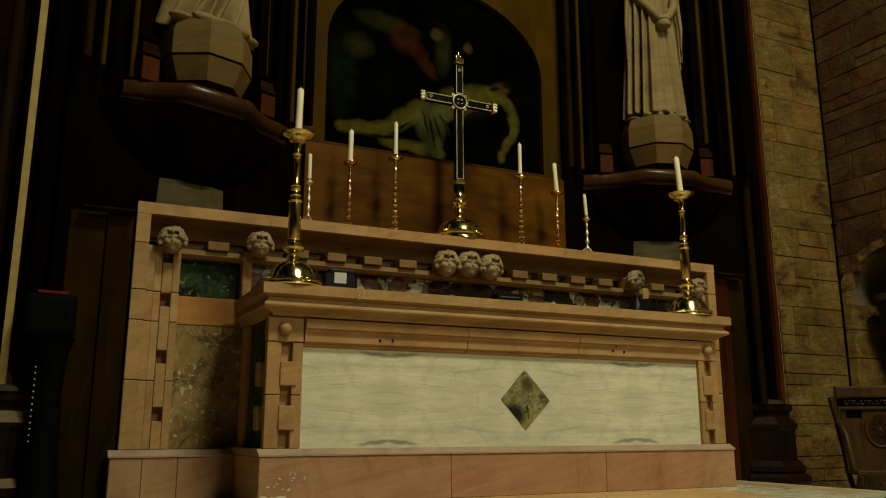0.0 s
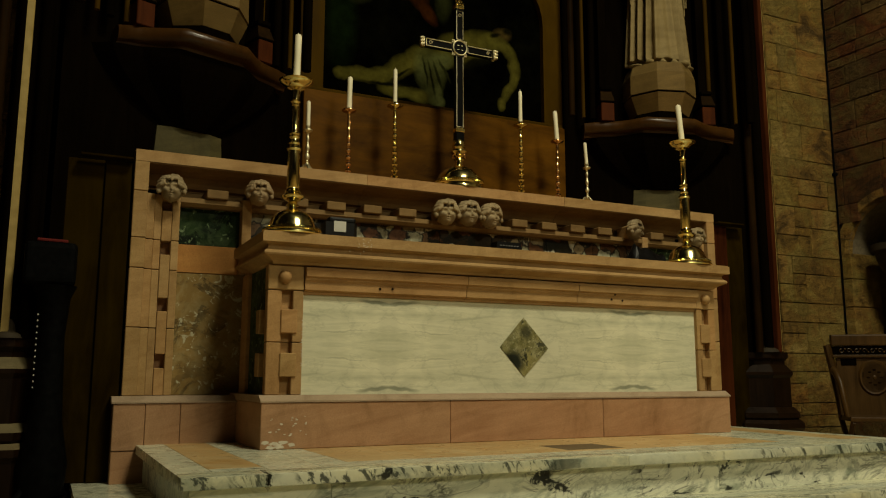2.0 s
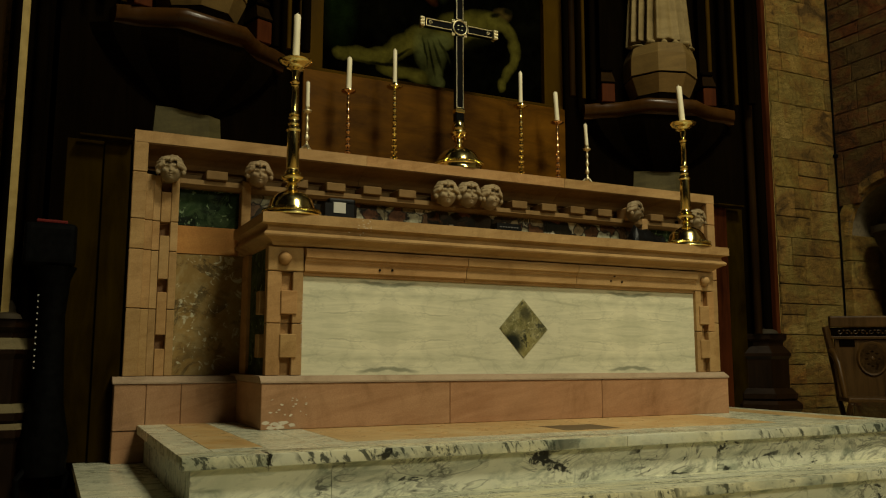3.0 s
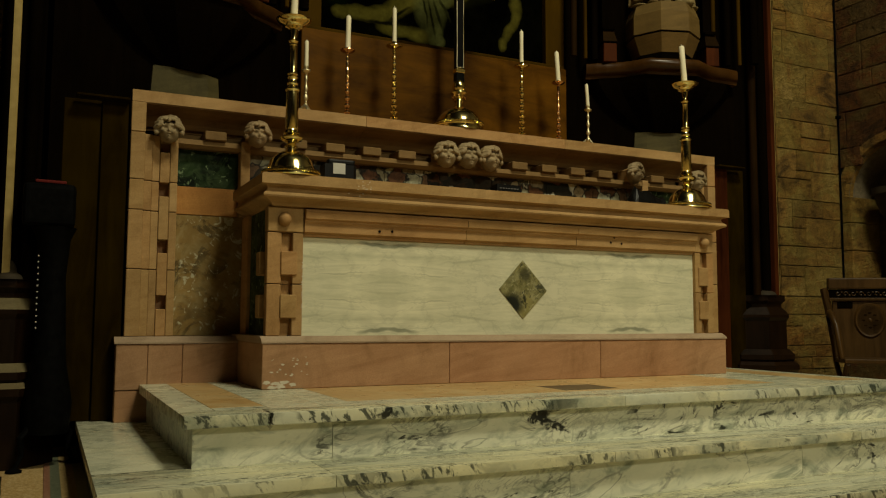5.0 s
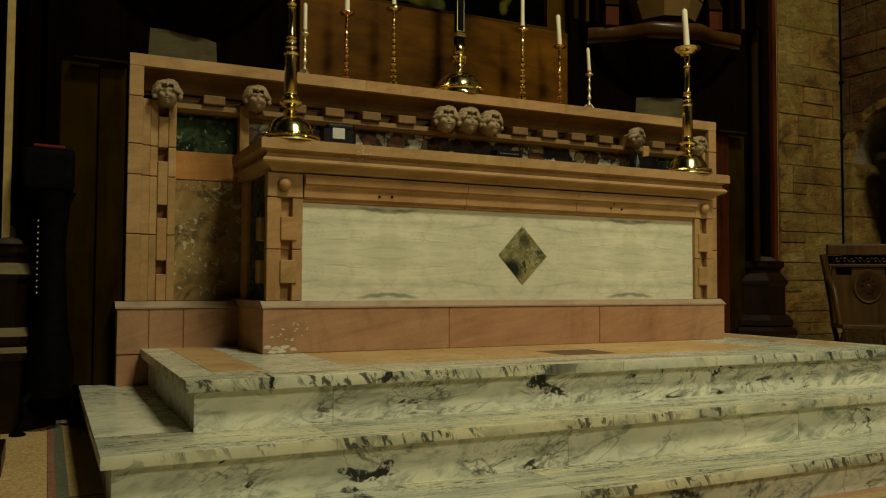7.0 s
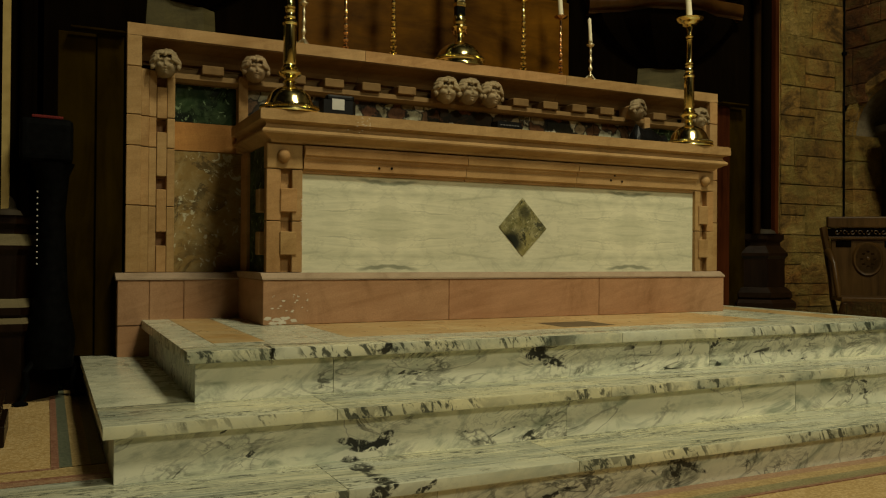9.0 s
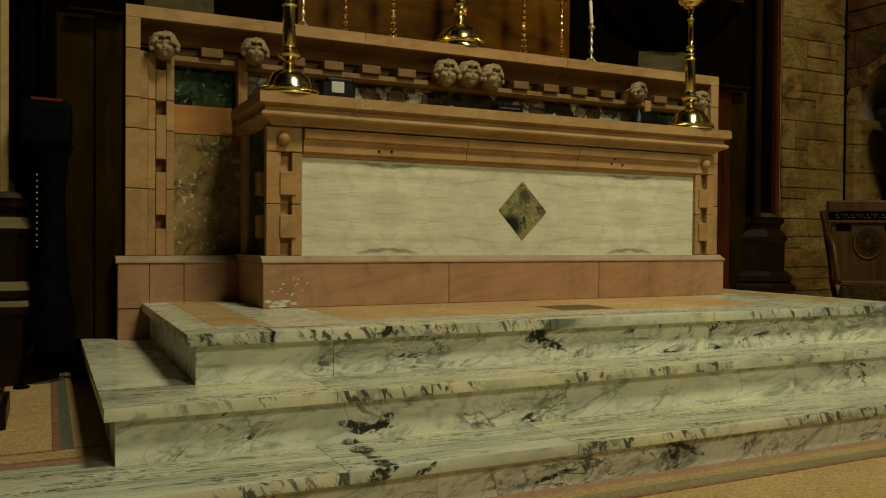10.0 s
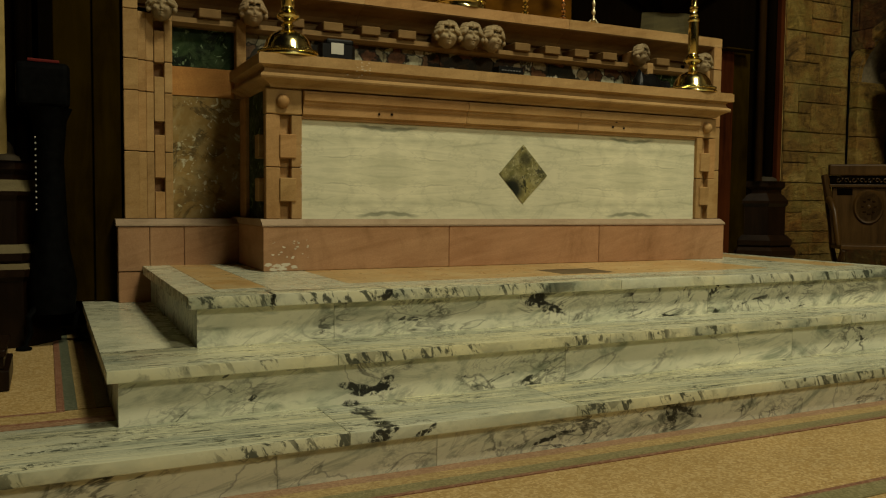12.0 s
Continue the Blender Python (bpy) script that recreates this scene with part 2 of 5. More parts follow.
def breccia(name, size=8.0):
    """Broken marble: angular pieces of white, grey-green, red-brown and black in a dark ground."""
    m, nt, b = nodes_of(name)
    tc = nt.nodes.new("ShaderNodeTexCoord")
    nz = nt.nodes.new("ShaderNodeTexNoise")
    nz.inputs["Scale"].default_value, nz.inputs["Detail"].default_value = 14, 5
    link(nt, tc.outputs["Object"], nz.inputs["Vector"])
    ad = nt.nodes.new("ShaderNodeVectorMath")
    ad.operation = "MULTIPLY_ADD"
    link(nt, nz.outputs["Color"], ad.inputs[0])
    ad.inputs[1].default_value = (0.12, 0.12, 0.12)
    link(nt, tc.outputs["Object"], ad.inputs[2])
    out = []
    for feature in ("F1", "DISTANCE_TO_EDGE"):
        vo = nt.nodes.new("ShaderNodeTexVoronoi")
        vo.feature = feature
        vo.inputs["Scale"].default_value = size
        link(nt, ad.outputs[0], vo.inputs["Vector"])
        out.append(vo)
    sep = nt.nodes.new("ShaderNodeSeparateColor")
    link(nt, out[0].outputs["Color"], sep.inputs[0])
    col = ramp(nt, sep.outputs[0], [(0.0, (0.012, 0.014, 0.010)), (0.28, (0.05, 0.03, 0.014)), (0.48, (0.15, 0.066, 0.03)), (0.62, (0.24, 0.19, 0.11)), (0.76, (0.36, 0.36, 0.24)), (0.92, (0.58, 0.55, 0.42))])
    col = mix(nt, 0.6, col, ramp(nt, noise_tex(nt, tc.outputs["Object"], 30, 6, 0.7), [(0.36, G(0.2)), (0.6, G(1.1))]), "MULTIPLY")
    col = mix(nt, ramp(nt, out[1].outputs["Distance"], [(0.02, G(0.9)), (0.09, G(0))]), col, (0.012, 0.012, 0.009))
    link(nt, col, b.inputs["Base Color"])
    b.inputs["Roughness"].default_value = 0.45
    b.inputs["Specular IOR Level"].default_value = 0.15
    return m


def wood(name, dark, light, rough=0.45, stretch=(14, 14, 1.0), gloss=0.2):
    m, nt, b = nodes_of(name)
    b.inputs["Specular IOR Level"].default_value = gloss
    g = noise_tex(nt, coords(nt, stretch), 2.0, 8, 0.65, 0.6)
    big = noise_tex(nt, coords(nt), 1.7, 4)
    col = mix(nt, 0.5, ramp(nt, g, [(0.3, dark), (0.72, light)]), ramp(nt, big, [(0.3, dark), (0.7, light)]))
    link(nt, col, b.inputs["Base Color"])
    b.inputs["Roughness"].default_value = rough
    link(nt, ramp(nt, g, [(0.2, G(rough * 0.8)), (0.8, G(rough * 1.3))]), b.inputs["Roughness"])
    bump(nt, b, g, 0.15, 0.004)
    return m


def metal(name, colour, rough=0.15, wear=0.5):
    m, nt, b = nodes_of(name)
    n = noise_tex(nt, coords(nt), 28, 6)
    link(nt, mix(nt, wear, colour, ramp(nt, n, [(0.3, G(0.55)), (0.6, G(1.0))]), "MULTIPLY"), b.inputs["Base Color"])
    b.inputs["Metallic"].default_value = 1.0
    link(nt, ramp(nt, n, [(0.3, G(rough * 1.7)), (0.7, G(rough * 0.8))]), b.inputs["Roughness"])
    return m


def plain(name, dark, light, rough=0.6, scale=8, relief=0.1, gloss=0.3):
    m, nt, b = nodes_of(name)
    b.inputs["Specular IOR Level"].default_value = gloss
    n = noise_tex(nt, coords(nt), scale, 6)
    link(nt, ramp(nt, n, [(0.3, dark), (0.7, light)]), b.inputs["Base Color"])
    b.inputs["Roughness"].default_value = rough
    bump(nt, b, n, relief, 0.004)
    return m


def terrazzo(name, dark, mid, light, size=95):
    m, nt, b = nodes_of(name)
    v = nt.nodes.new("ShaderNodeTexVoronoi")
    v.inputs["Scale"].default_value = size
    link(nt, coords(nt, jitter=False), v.inputs["Vector"])
    sep = nt.nodes.new("ShaderNodeSeparateColor")
    link(nt, v.outputs["Color"], sep.inputs[0])
    col = ramp(nt, sep.outputs[0], [(0.0, dark), (0.45, mid), (0.9, light)])
    col = mix(nt, 0.5, col, ramp(nt, noise_tex(nt, coords(nt, jitter=False), 2.2, 5), [(0.3, G(0.55)), (0.7, G(1))]), "MULTIPLY")
    link(nt, col, b.inputs["Base Color"])
    b.inputs["Roughness"].default_value = 0.42
    bump(nt, b, v.outputs["Distance"], 0.1, 0.002)
    return m


PINK = sandstone("pink_sandstone", (0.345, 0.203, 0.078), (0.55, 0.362, 0.168), vary=0.33)
# Cove colour holds both grime and the shade under the shelf lip.
COVE = sandstone("stained_shaded_cove_stone", (0.125, 0.066, 0.021), (0.26, 0.15, 0.054))
# Dentil stone: staining, and shelf shade mixed into the same colour.
DENTIL = sandstone("stained_shaded_dentil_stone", (0.18, 0.108, 0.040), (0.29, 0.18, 0.072))
RED = sandstone("red_sandstone", (0.34, 0.185, 0.095), (0.52, 0.315, 0.18), vary=0.2)
GREYCAP = sandstone("dull_chamfer_stone", (0.34, 0.25, 0.17), (0.46, 0.35, 0.25), vary=0.1)
# Buff darkened evenly for the shade the bracket throws on the corbels.
BUFF = sandstone("shaded_buff_stone", (0.035, 0.031, 0.009), (0.105, 0.088, 0.033), vary=0.1)
PEDESTAL = sandstone("pedestal_stone", (0.10, 0.061, 0.014), (0.20, 0.128, 0.036), vary=0.3, grain=1.3)
STATUE = sandstone("statue_stone", (0.17, 0.123, 0.048), (0.29, 0.22, 0.098), vary=0.1)
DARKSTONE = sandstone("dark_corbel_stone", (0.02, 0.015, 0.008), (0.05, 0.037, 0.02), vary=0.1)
CARVED = sandstone("carved_stone", (0.25, 0.19, 0.108), (0.42, 0.33, 0.20), vary=0.25)
ASHLAR = sandstone("ashlar_stone", (0.28, 0.195, 0.062), (0.60, 0.43, 0.165), vary=0.75, grain=1.4, rough=0.9, rock=True)
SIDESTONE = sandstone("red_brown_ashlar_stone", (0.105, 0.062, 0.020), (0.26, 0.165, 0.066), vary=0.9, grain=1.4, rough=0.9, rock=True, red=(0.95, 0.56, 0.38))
MORTAR = plain("mortar", (0.11, 0.085, 0.05), (0.19, 0.15, 0.09), 0.95, 30)
CREAM = marble("cream_marble", (0.60, 0.59, 0.43), (0.73, 0.71, 0.51), (0.36, 0.38, 0.25), (0.12, 0.14, 0.09), stretch=(0.9, 2, 8), streaks=0.7, veins=0.28, rough=0.35, rot=(0, 2, 0), slant=(0, 5, 0), jitter=False, fine=11, size=0.7,
               wisps=((0.735, 0.234, 0.12, 0.013, 6, 0.65), (0.70, 0.21, 0.10, 0.035, -20, 0.16), (0.785, 0.13, 0.05, 0.09, 0, 0.07), (0.55, 0.085, 0.16, 0.004, -4, 0.3), (0.5, 0.003, 0.12, 0.006, 5, 0.6), (0.4, 0.004, 0.5, 0.008, 0, 0.45), (0.32, 0.17, 0.22, 0.008, 6, 0.22)))
PALE = marble("pale_return_marble", (0.58, 0.58, 0.45), (0.70, 0.68, 0.50), (0.34, 0.36, 0.27), (0.10, 0.12, 0.09), stretch=(2, 3, 4), streaks=0.75, veins=0.75, rough=0.22, cover=0.55, slant=(0, 24, 40))
STEP = curled("veined_step_marble", (0.80, 0.79, 0.64), (0.64, 0.66, 0.53), (0.27, 0.31, 0.24), (0.010, 0.014, 0.010))
TREAD = bedded("streaked_tread_marble", (0.63, 0.64, 0.51), (0.76, 0.71, 0.47), (0.21, 0.25, 0.205), (0.03, 0.04, 0.032))
GREENM = marble("green_marble", (0.007, 0.017, 0.007), (0.036, 0.062, 0.024), (0.09, 0.13, 0.06), (0.004, 0.006, 0.004), stretch=(4, 4, 4), streaks=0.7, veins=0.9, size=1.6, smear=1.3, cover=0.4, fleck=(0.20, 0.27, 0.15), rough=0.5, gloss=0.08)
BROWNM = marble("mottled_brown_marble", (0.20, 0.13, 0.045), (0.33, 0.21, 0.075), (0.38, 0.33, 0.18), (0.035, 0.026, 0.013), stretch=(6, 6, 6), streaks=0.5, veins=0.7, smear=1.2, cover=0.45, size=1.3, fleck=(0.52, 0.50, 0.36), rough=0.5, gloss=0.08)
DIAM = marble("olive_diamond_marble", (0.085, 0.088, 0.032), (0.31, 0.27, 0.095), (0.42, 0.40, 0.22), (0.008, 0.012, 0.007), stretch=(9, 9, 9), streaks=0.7, veins=0.95, size=3.5, smear=1.2, cover=0.42, fleck=(0.44, 0.42, 0.26), jitter=False, wisps=((-0.06, -0.07, 0.10, 0.085, 0, 1.0), (0.03, 0.10, 0.05, 0.05, 0, 0.7)))
BRECCIA = breccia("breccia_marble", 11.0)
OCHRE = marble("ochre_marble", (0.48, 0.29, 0.11), (0.62, 0.42, 0.19), (0.62, 0.52, 0.31), (0.30, 0.18, 0.08), stretch=(2, 5, 5), veins=0.3)
ORANGE = sandstone("orange_marble", (0.42, 0.185, 0.05), (0.58, 0.30, 0.085), vary=0.1)
OAK = wood("dark_oak", (0.003, 0.0015, 0.0004), (0.024, 0.011, 0.0018), 0.6, gloss=0.02)
BLACKOAK = wood("blackened_oak", (0.0012, 0.0008, 0.0004), (0.0045, 0.0027, 0.0012), 0.7, gloss=0.0)
FRAMEWOOD = wood("golden_brown_wood", (0.022, 0.0105, 0.0004), (0.062, 0.032, 0.0012), 0.55, stretch=(5, 5, 1.0), gloss=0.02)
REDWOOD = wood("mahogany_panel", (0.012, 0.003, 0.001), (0.078, 0.020, 0.005), 0.5, gloss=0.03)
SHELFWOOD = wood("polished_shelf_wood", (0.016, 0.0065, 0.001), (0.062, 0.025, 0.004), 0.3, gloss=0.3)
BASEWOOD = wood("polished_base_oak", (0.002, 0.001, 0.0005), (0.019, 0.008, 0.0022), 0.34, gloss=0.18)
PANELWOOD = wood("brown_panel_wood", (0.002, 0.001, 0.0002), (0.030, 0.0175, 0.0014), 0.55, stretch=(5, 5, 1.0), gloss=0.0)
GOLDRED = wood("red_gold_board", (0.007, 0.002, 0.0001), (0.15, 0.062, 0.004), 0.45, stretch=(1.2, 10, 4), gloss=0.04)
CHAIRWOOD = wood("chair_oak", (0.013, 0.006, 0.0012), (0.085, 0.042, 0.010), 0.35)
# Light caught by the left base's slopes, painted in as a paler stone.
LITSLOPE = sandstone("lit_pier_slope", (0.10, 0.077, 0.036), (0.20, 0.165, 0.085), vary=0.2)
# Darker copy of the gilding for the less lit right-hand strip.
SHADEGILT = plain("shaded_gilding", (0.20, 0.145, 0.045), (0.30, 0.22, 0.072), 0.5, 14, gloss=0.2)
GILT = plain("dull_gilding", (0.30, 0.215, 0.07), (0.42, 0.31, 0.115), 0.5, 14, gloss=0.2)
BRASS = metal("polished_brass", (0.82, 0.68, 0.28), 0.11, 0.3)
COPPER = metal("reddish_brass", (0.70, 0.42, 0.20), 0.14, 0.4)
SILVER = metal("pale_brass", (0.85, 0.76, 0.50), 0.38, 0.3)
WAX = plain("ivory_wax", (0.74, 0.68, 0.48), (0.82, 0.76, 0.56), 0.5, 12, 0.05)
ENAMEL = plain("black_enamel", G(0.002), G(0.004), 0.3, gloss=0.08)
BLACK = plain("black_plastic", G(0.003), G(0.008), 0.4, gloss=0.15)
PAPER = plain("grey_label", (0.45, 0.45, 0.42), (0.55, 0.55, 0.5), 0.6)
LETTER = plain("faint_marking", G(0.10), G(0.16), 0.6)
IRON = plain("black_iron", G(0.001), G(0.0035), 0.6, 30, gloss=0.03)
REDCLOTH = plain("red_cloth", (0.075, 0.004, 0.003), (0.13, 0.008, 0.005), 0.85, 60, 0.3)
CHIP = plain("worn_plaster", (0.50, 0.44, 0.34), (0.66, 0.60, 0.48), 0.8, 40)
BRONZE = plain("bronze_plate", (0.09, 0.06, 0.03), (0.14, 0.10, 0.05), 0.5)
FLOORM = terrazzo("terrazzo", (0.42, 0.265, 0.095), (0.49, 0.325, 0.125), (0.64, 0.47, 0.23), 120)
BANDRED = terrazzo("red_mosaic", (0.20, 0.085, 0.05), (0.26, 0.12, 0.07), (0.34, 0.19, 0.12), 110)
BANDPINK = terrazzo("pinkish_mosaic", (0.28, 0.155, 0.085), (0.35, 0.20, 0.115), (0.42, 0.27, 0.16), 130)
BANDGREEN = terrazzo("green_mosaic", (0.19, 0.165, 0.075), (0.25, 0.22, 0.10), (0.32, 0.285, 0.15), 130)
BANDSLATE = terrazzo("slate_green_mosaic", (0.085, 0.10, 0.065), (0.12, 0.135, 0.085), (0.17, 0.18, 0.12), 130)
BANDOCHRE = terrazzo("ochre_mosaic", (0.34, 0.225, 0.085), (0.42, 0.29, 0.115), (0.52, 0.38, 0.175), 110)
# Near-black so the unseen walls and ceiling return little light.
PLASTER = plain("bounce_cutting_plaster", (0.012, 0.010, 0.006), (0.02, 0.016, 0.011), 0.9, 4)

# ---- mesh helpers ----


def mesh_ob(name, bm, material, smooth=False):
    me = bpy.data.meshes.new(name)
    bmesh.ops.recalc_face_normals(bm, faces=bm.faces)
    bm.to_mesh(me)
    bm.free()
    me.materials.append(material)
    if smooth:
        for p in me.polygons:
            p.use_smooth = True
        me.set_sharp_from_angle(angle=radians(42))
    return new(name, me)


def part(name, bm, material, parent, label="", smooth=False):
    ob = mesh_ob(name, bm, material, smooth)
    ob.parent = parent
    if label:
        ob["label"] = label
    return ob


def thing(name, label, category, group="", kind="", at=(0, 0, 0)):
    ob = new(name)
    ob.empty_display_size = 0.1
    ob.location = at
    return tagged(ob, label, category, group, kind)


def box(x0, x1, y0, y1, z0, z1, bevel=0.004, bm=None, seg=1):
    own = bmesh.new()
    bmesh.ops.create_cube(own, size=1)
    bmesh.ops.transform(own, matrix=Matrix.LocRotScale(((x0 + x1) / 2, (y0 + y1) / 2, (z0 + z1) / 2), None, (abs(x1 - x0), abs(y1 - y0), abs(z1 - z0))), verts=own.verts)
    if bevel:
        bmesh.ops.bevel(own, geom=own.edges[:], offset=bevel, segments=seg, affect="EDGES", profile=0.6)
    return join(bm, own) if bm is not None else own


def join(bm, other):
    me = bpy.data.meshes.new("tmp")
    other.to_mesh(me)
    other.free()
    bm.from_mesh(me)
    bpy.data.meshes.remove(me)
    return bm


def lathe(profile, n=32, bm=None, at=(0, 0, 0)):
    """Turn a profile of (radius, height) about the upright axis."""
    own = bmesh.new()
    rings = []
    for r, z in profile:
        rings.append([own.verts.new((r * math.cos(2 * math.pi * i / n), r * math.sin(2 * math.pi * i / n), z)) for i in range(n)] if r > 1e-5 else [own.verts.new((0, 0, z))])
    for a, b in zip(rings, rings[1:]):
        for i in range(n):
            j = (i + 1) % n
            if len(a) == 1 and len(b) == 1:
                continue
            if len(a) == 1:
                own.faces.new((a[0], b[j], b[i]))
            elif len(b) == 1:
                own.faces.new((a[i], a[j], b[0]))
            else:
                own.faces.new((a[i], a[j], b[j], b[i]))
    for ring in (rings[0], rings[-1]):
        if len(ring) > 1:
            own.faces.new(ring)
    bmesh.ops.translate(own, vec=at, verts=own.verts)
    return join(bm, own) if bm is not None else own


def extrude_x(profile, x0, x1, bm=None):
    """A moulding along x from a closed profile of (y, z)."""
    own = bmesh.new()
    a = [own.verts.new((x0, y, z)) for y, z in profile]
    b = [own.verts.new((x1, y, z)) for y, z in profile]
    own.faces.new(a)
    own.faces.new(b)
    for i in range(len(a)):
        j = (i + 1) % len(a)
        own.faces.new((a[i], a[j], b[j], b[i]))
    return join(bm, own) if bm is not None else own


def prism(outline, z0, z1, bm=None, scale_top=1.0, centre=(0, 0)):
    own = bmesh.new()
    cx, cy = centre
    a = [own.verts.new((x, y, z0)) for x, y in outline]
    b = [own.verts.new((cx + (x - cx) * scale_top, cy + (y - cy) * scale_top, z1)) for x, y in outline]
    own.faces.new(a)
    own.faces.new(b)
    for i in range(len(a)):
        j = (i + 1) % len(a)
        own.faces.new((a[i], a[j], b[j], b[i]))
    return join(bm, own) if bm is not None else own


def octagon(cx, cy, r, turn=22.5):
    return [(cx + r * math.cos(radians(turn + 45 * i)), cy + r * math.sin(radians(turn + 45 * i))) for i in range(8)]


def tube(points, radius, n=8, bm=None, taper=None):
    own = bmesh.new()
    pts = [Vector(p) for p in points]
    rings = []
    for i, p in enumerate(pts):
        d = (pts[min(i + 1, len(pts) - 1)] - pts[max(i - 1, 0)]).normalized()
        q = d.to_track_quat("Z", "Y")
        r = radius if taper is None else radius * (1 + (taper - 1) * i / (len(pts) - 1))
        rings.append([own.verts.new(p + q @ Vector((r * math.cos(2 * math.pi * k / n), r * math.sin(2 * math.pi * k / n), 0))) for k in range(n)])
    for a, b in zip(rings, rings[1:]):
        for k in range(n):
            own.faces.new((a[k], a[(k + 1) % n], b[(k + 1) % n], b[k]))
    own.faces.new(rings[0])
    own.faces.new(rings[-1])
    return join(bm, own) if bm is not None else own


def moved(bm, m):
    bmesh.ops.transform(bm, matrix=m, verts=bm.verts)
    return bm


def blob(cx, cy, cz, rx, ry, rz, bm=None, u=16, v=12):
    own = bmesh.new()
    bmesh.ops.create_uvsphere(own, u_segments=u, v_segments=v, radius=1)
    bmesh.ops.transform(own, matrix=Matrix.LocRotScale((cx, cy, cz), None, (rx, ry, rz)), verts=own.verts)
    return join(bm, own) if bm is not None else own


def structure(name, bm, material, label, category, smooth=False):
    return tagged(mesh_ob(name, bm, material, smooth), label, category, kind="structure")


# ---- shell of the sanctuary ----
F0, F1, F2, F3 = 0.0, 0.161, 0.348, 0.533        # floor, three step tops
EAST, SIDE = 5.2, 4.28                            # faces of the end wall and of the side wall
structure("floor", box(-7, 7, -9, 2.40, -0.2, F0, 0), FLOORM, "speckled ochre terrazzo chancel floor", "floor")
structure("floor_sanctuary", box(-7, 4.4, 2.78, 5.3, -0.2, F1 - 0.002, 0), FLOORM, "speckled ochre terrazzo floor beside the altar steps", "floor")
structure("wall_east", box(-7, 7, EAST + 0.02, EAST + 0.5, -0.2, 12, 0), MORTAR, "stone end wall behind the altarpiece", "wall")
# added closing walls and ceiling, out of view, dark to hold bounce down
structure("wall_west", box(-7, 7, -9.3, -9, -0.2, 12, 0), PLASTER, "plain unseen wall, darkened to cut bounced light", "wall")
structure("wall_north", box(-7.3, -7, -9.3, 5.7, -0.2, 12, 0), PLASTER, "plain unseen wall, darkened to cut bounced light", "wall")
structure("ceiling", box(-7.3, 7.3, -9.3, 5.7, 12, 12.2, 0), PLASTER, "plain unseen ceiling, darkened to cut bounced light", "ceiling")

# mosaic bands along the foot of the steps and beside them
for y0, y1, m in ((2.33, 2.388, BANDPINK), (2.268, 2.33, BANDOCHRE), (2.205, 2.268, BANDGREEN), (2.187, 2.205, BANDRED), (1.68, 1.70, BANDRED), (1.60, 1.68, BANDGREEN)):
    structure("mosaic_band", box(-7, 4.28, y0, y1, 0.0005, 0.004, 0), m, "straight mosaic band inlaid in the floor", "floor band")
for x0, x1, m in ((-2.361, -2.336, BANDRED), (-2.336, -2.296, BANDSLATE), (-2.296, -2.238, BANDOCHRE), (-2.238, -2.192, BANDGREEN)):
    structure("mosaic_band", box(x0, x1, 2.986, 4.9, F1 - 0.001, F1 + 0.002, 0), m, "straight mosaic band inlaid in the floor", "floor band")
for x1, y0, y1, m in ((-2.336, 2.962, 2.985, BANDRED), (-2.192, 2.862, 2.961, BANDOCHRE), (-2.192, 2.838, 2.861, BANDRED), (-2.192, 2.792, 2.837, BANDPINK)):
    structure("mosaic_band", box(-7, x1, y0, y1, F1 - 0.001, F1 + 0.0015, 0), m, "straight mosaic band inlaid in the floor", "floor band")

# ---- altar steps, slab by slab ----


def step(name, top, low, edge, x0, x1, joints_top, joints_riser, back, nose, label):
    st = thing(name, label, "step", kind="structure")
    xs = [x0, *joints_top, x1]
    for a, b in zip(xs, xs[1:]):
        part("tread", box(a + 0.0004, b - 0.0004, edge, back, top - nose, top, 0.0035, seg=2), TREAD, st, smooth=True)
    xs = [x0 + 0.035, *joints_riser, x1 - 0.035]
    for a, b in zip(xs, xs[1:]):
        part("riser", box(a + 0.001, b - 0.001, edge + 0.04, back - 0.02, low, top - nose, 0.0), STEP, st)
    return st


random.seed(5)
step("step_1", F1, F0 - 0.05, 2.345, -6.99, 4.28, [-5.4, -4.1, -2.9, -1.551, -0.708, 1.3, 3.2], [-3.0, -1.769, -1.236, 1.6], 2.79, 0.04, "long veined white and green marble step")
step("step_2", F2, F1 - 0.02, 2.652, -2.225, 2.225, [-1.486, -0.334, 1.1], [-0.523, 0.75], 3.0, 0.04, "veined white and green marble step")
st = step("footpace", F3, F2 - 0.02, 2.92, -1.943, 1.93, [-1.645, -0.07, 1.15], [-1.40, 0.48], 3.06, 0.044, "veined marble altar platform with ochre inlay")
# returns of the upper steps
s2 = bpy.data.objects["step_2"]
for s, x1 in ((-1, -1.90), (1, 1.90)):
    a, b = sorted((s * 2.225, x1))
    part("return_slab", box(a, b, 3.003, 4.95, F2 - 0.04, F2 - 0.0005, 0.005, seg=2), PALE, s2, smooth=True)
    a, b = sorted((s * 2.19, x1))
    part("return_riser", box(a, b, 3.003, 4.95, F1 - 0.02, F2 - 0.042, 0), STEP, s2)
part("core", box(-1.88, 1.88, 3.0, 4.95, F1, F3 - 0.06, 0), STEP, st)
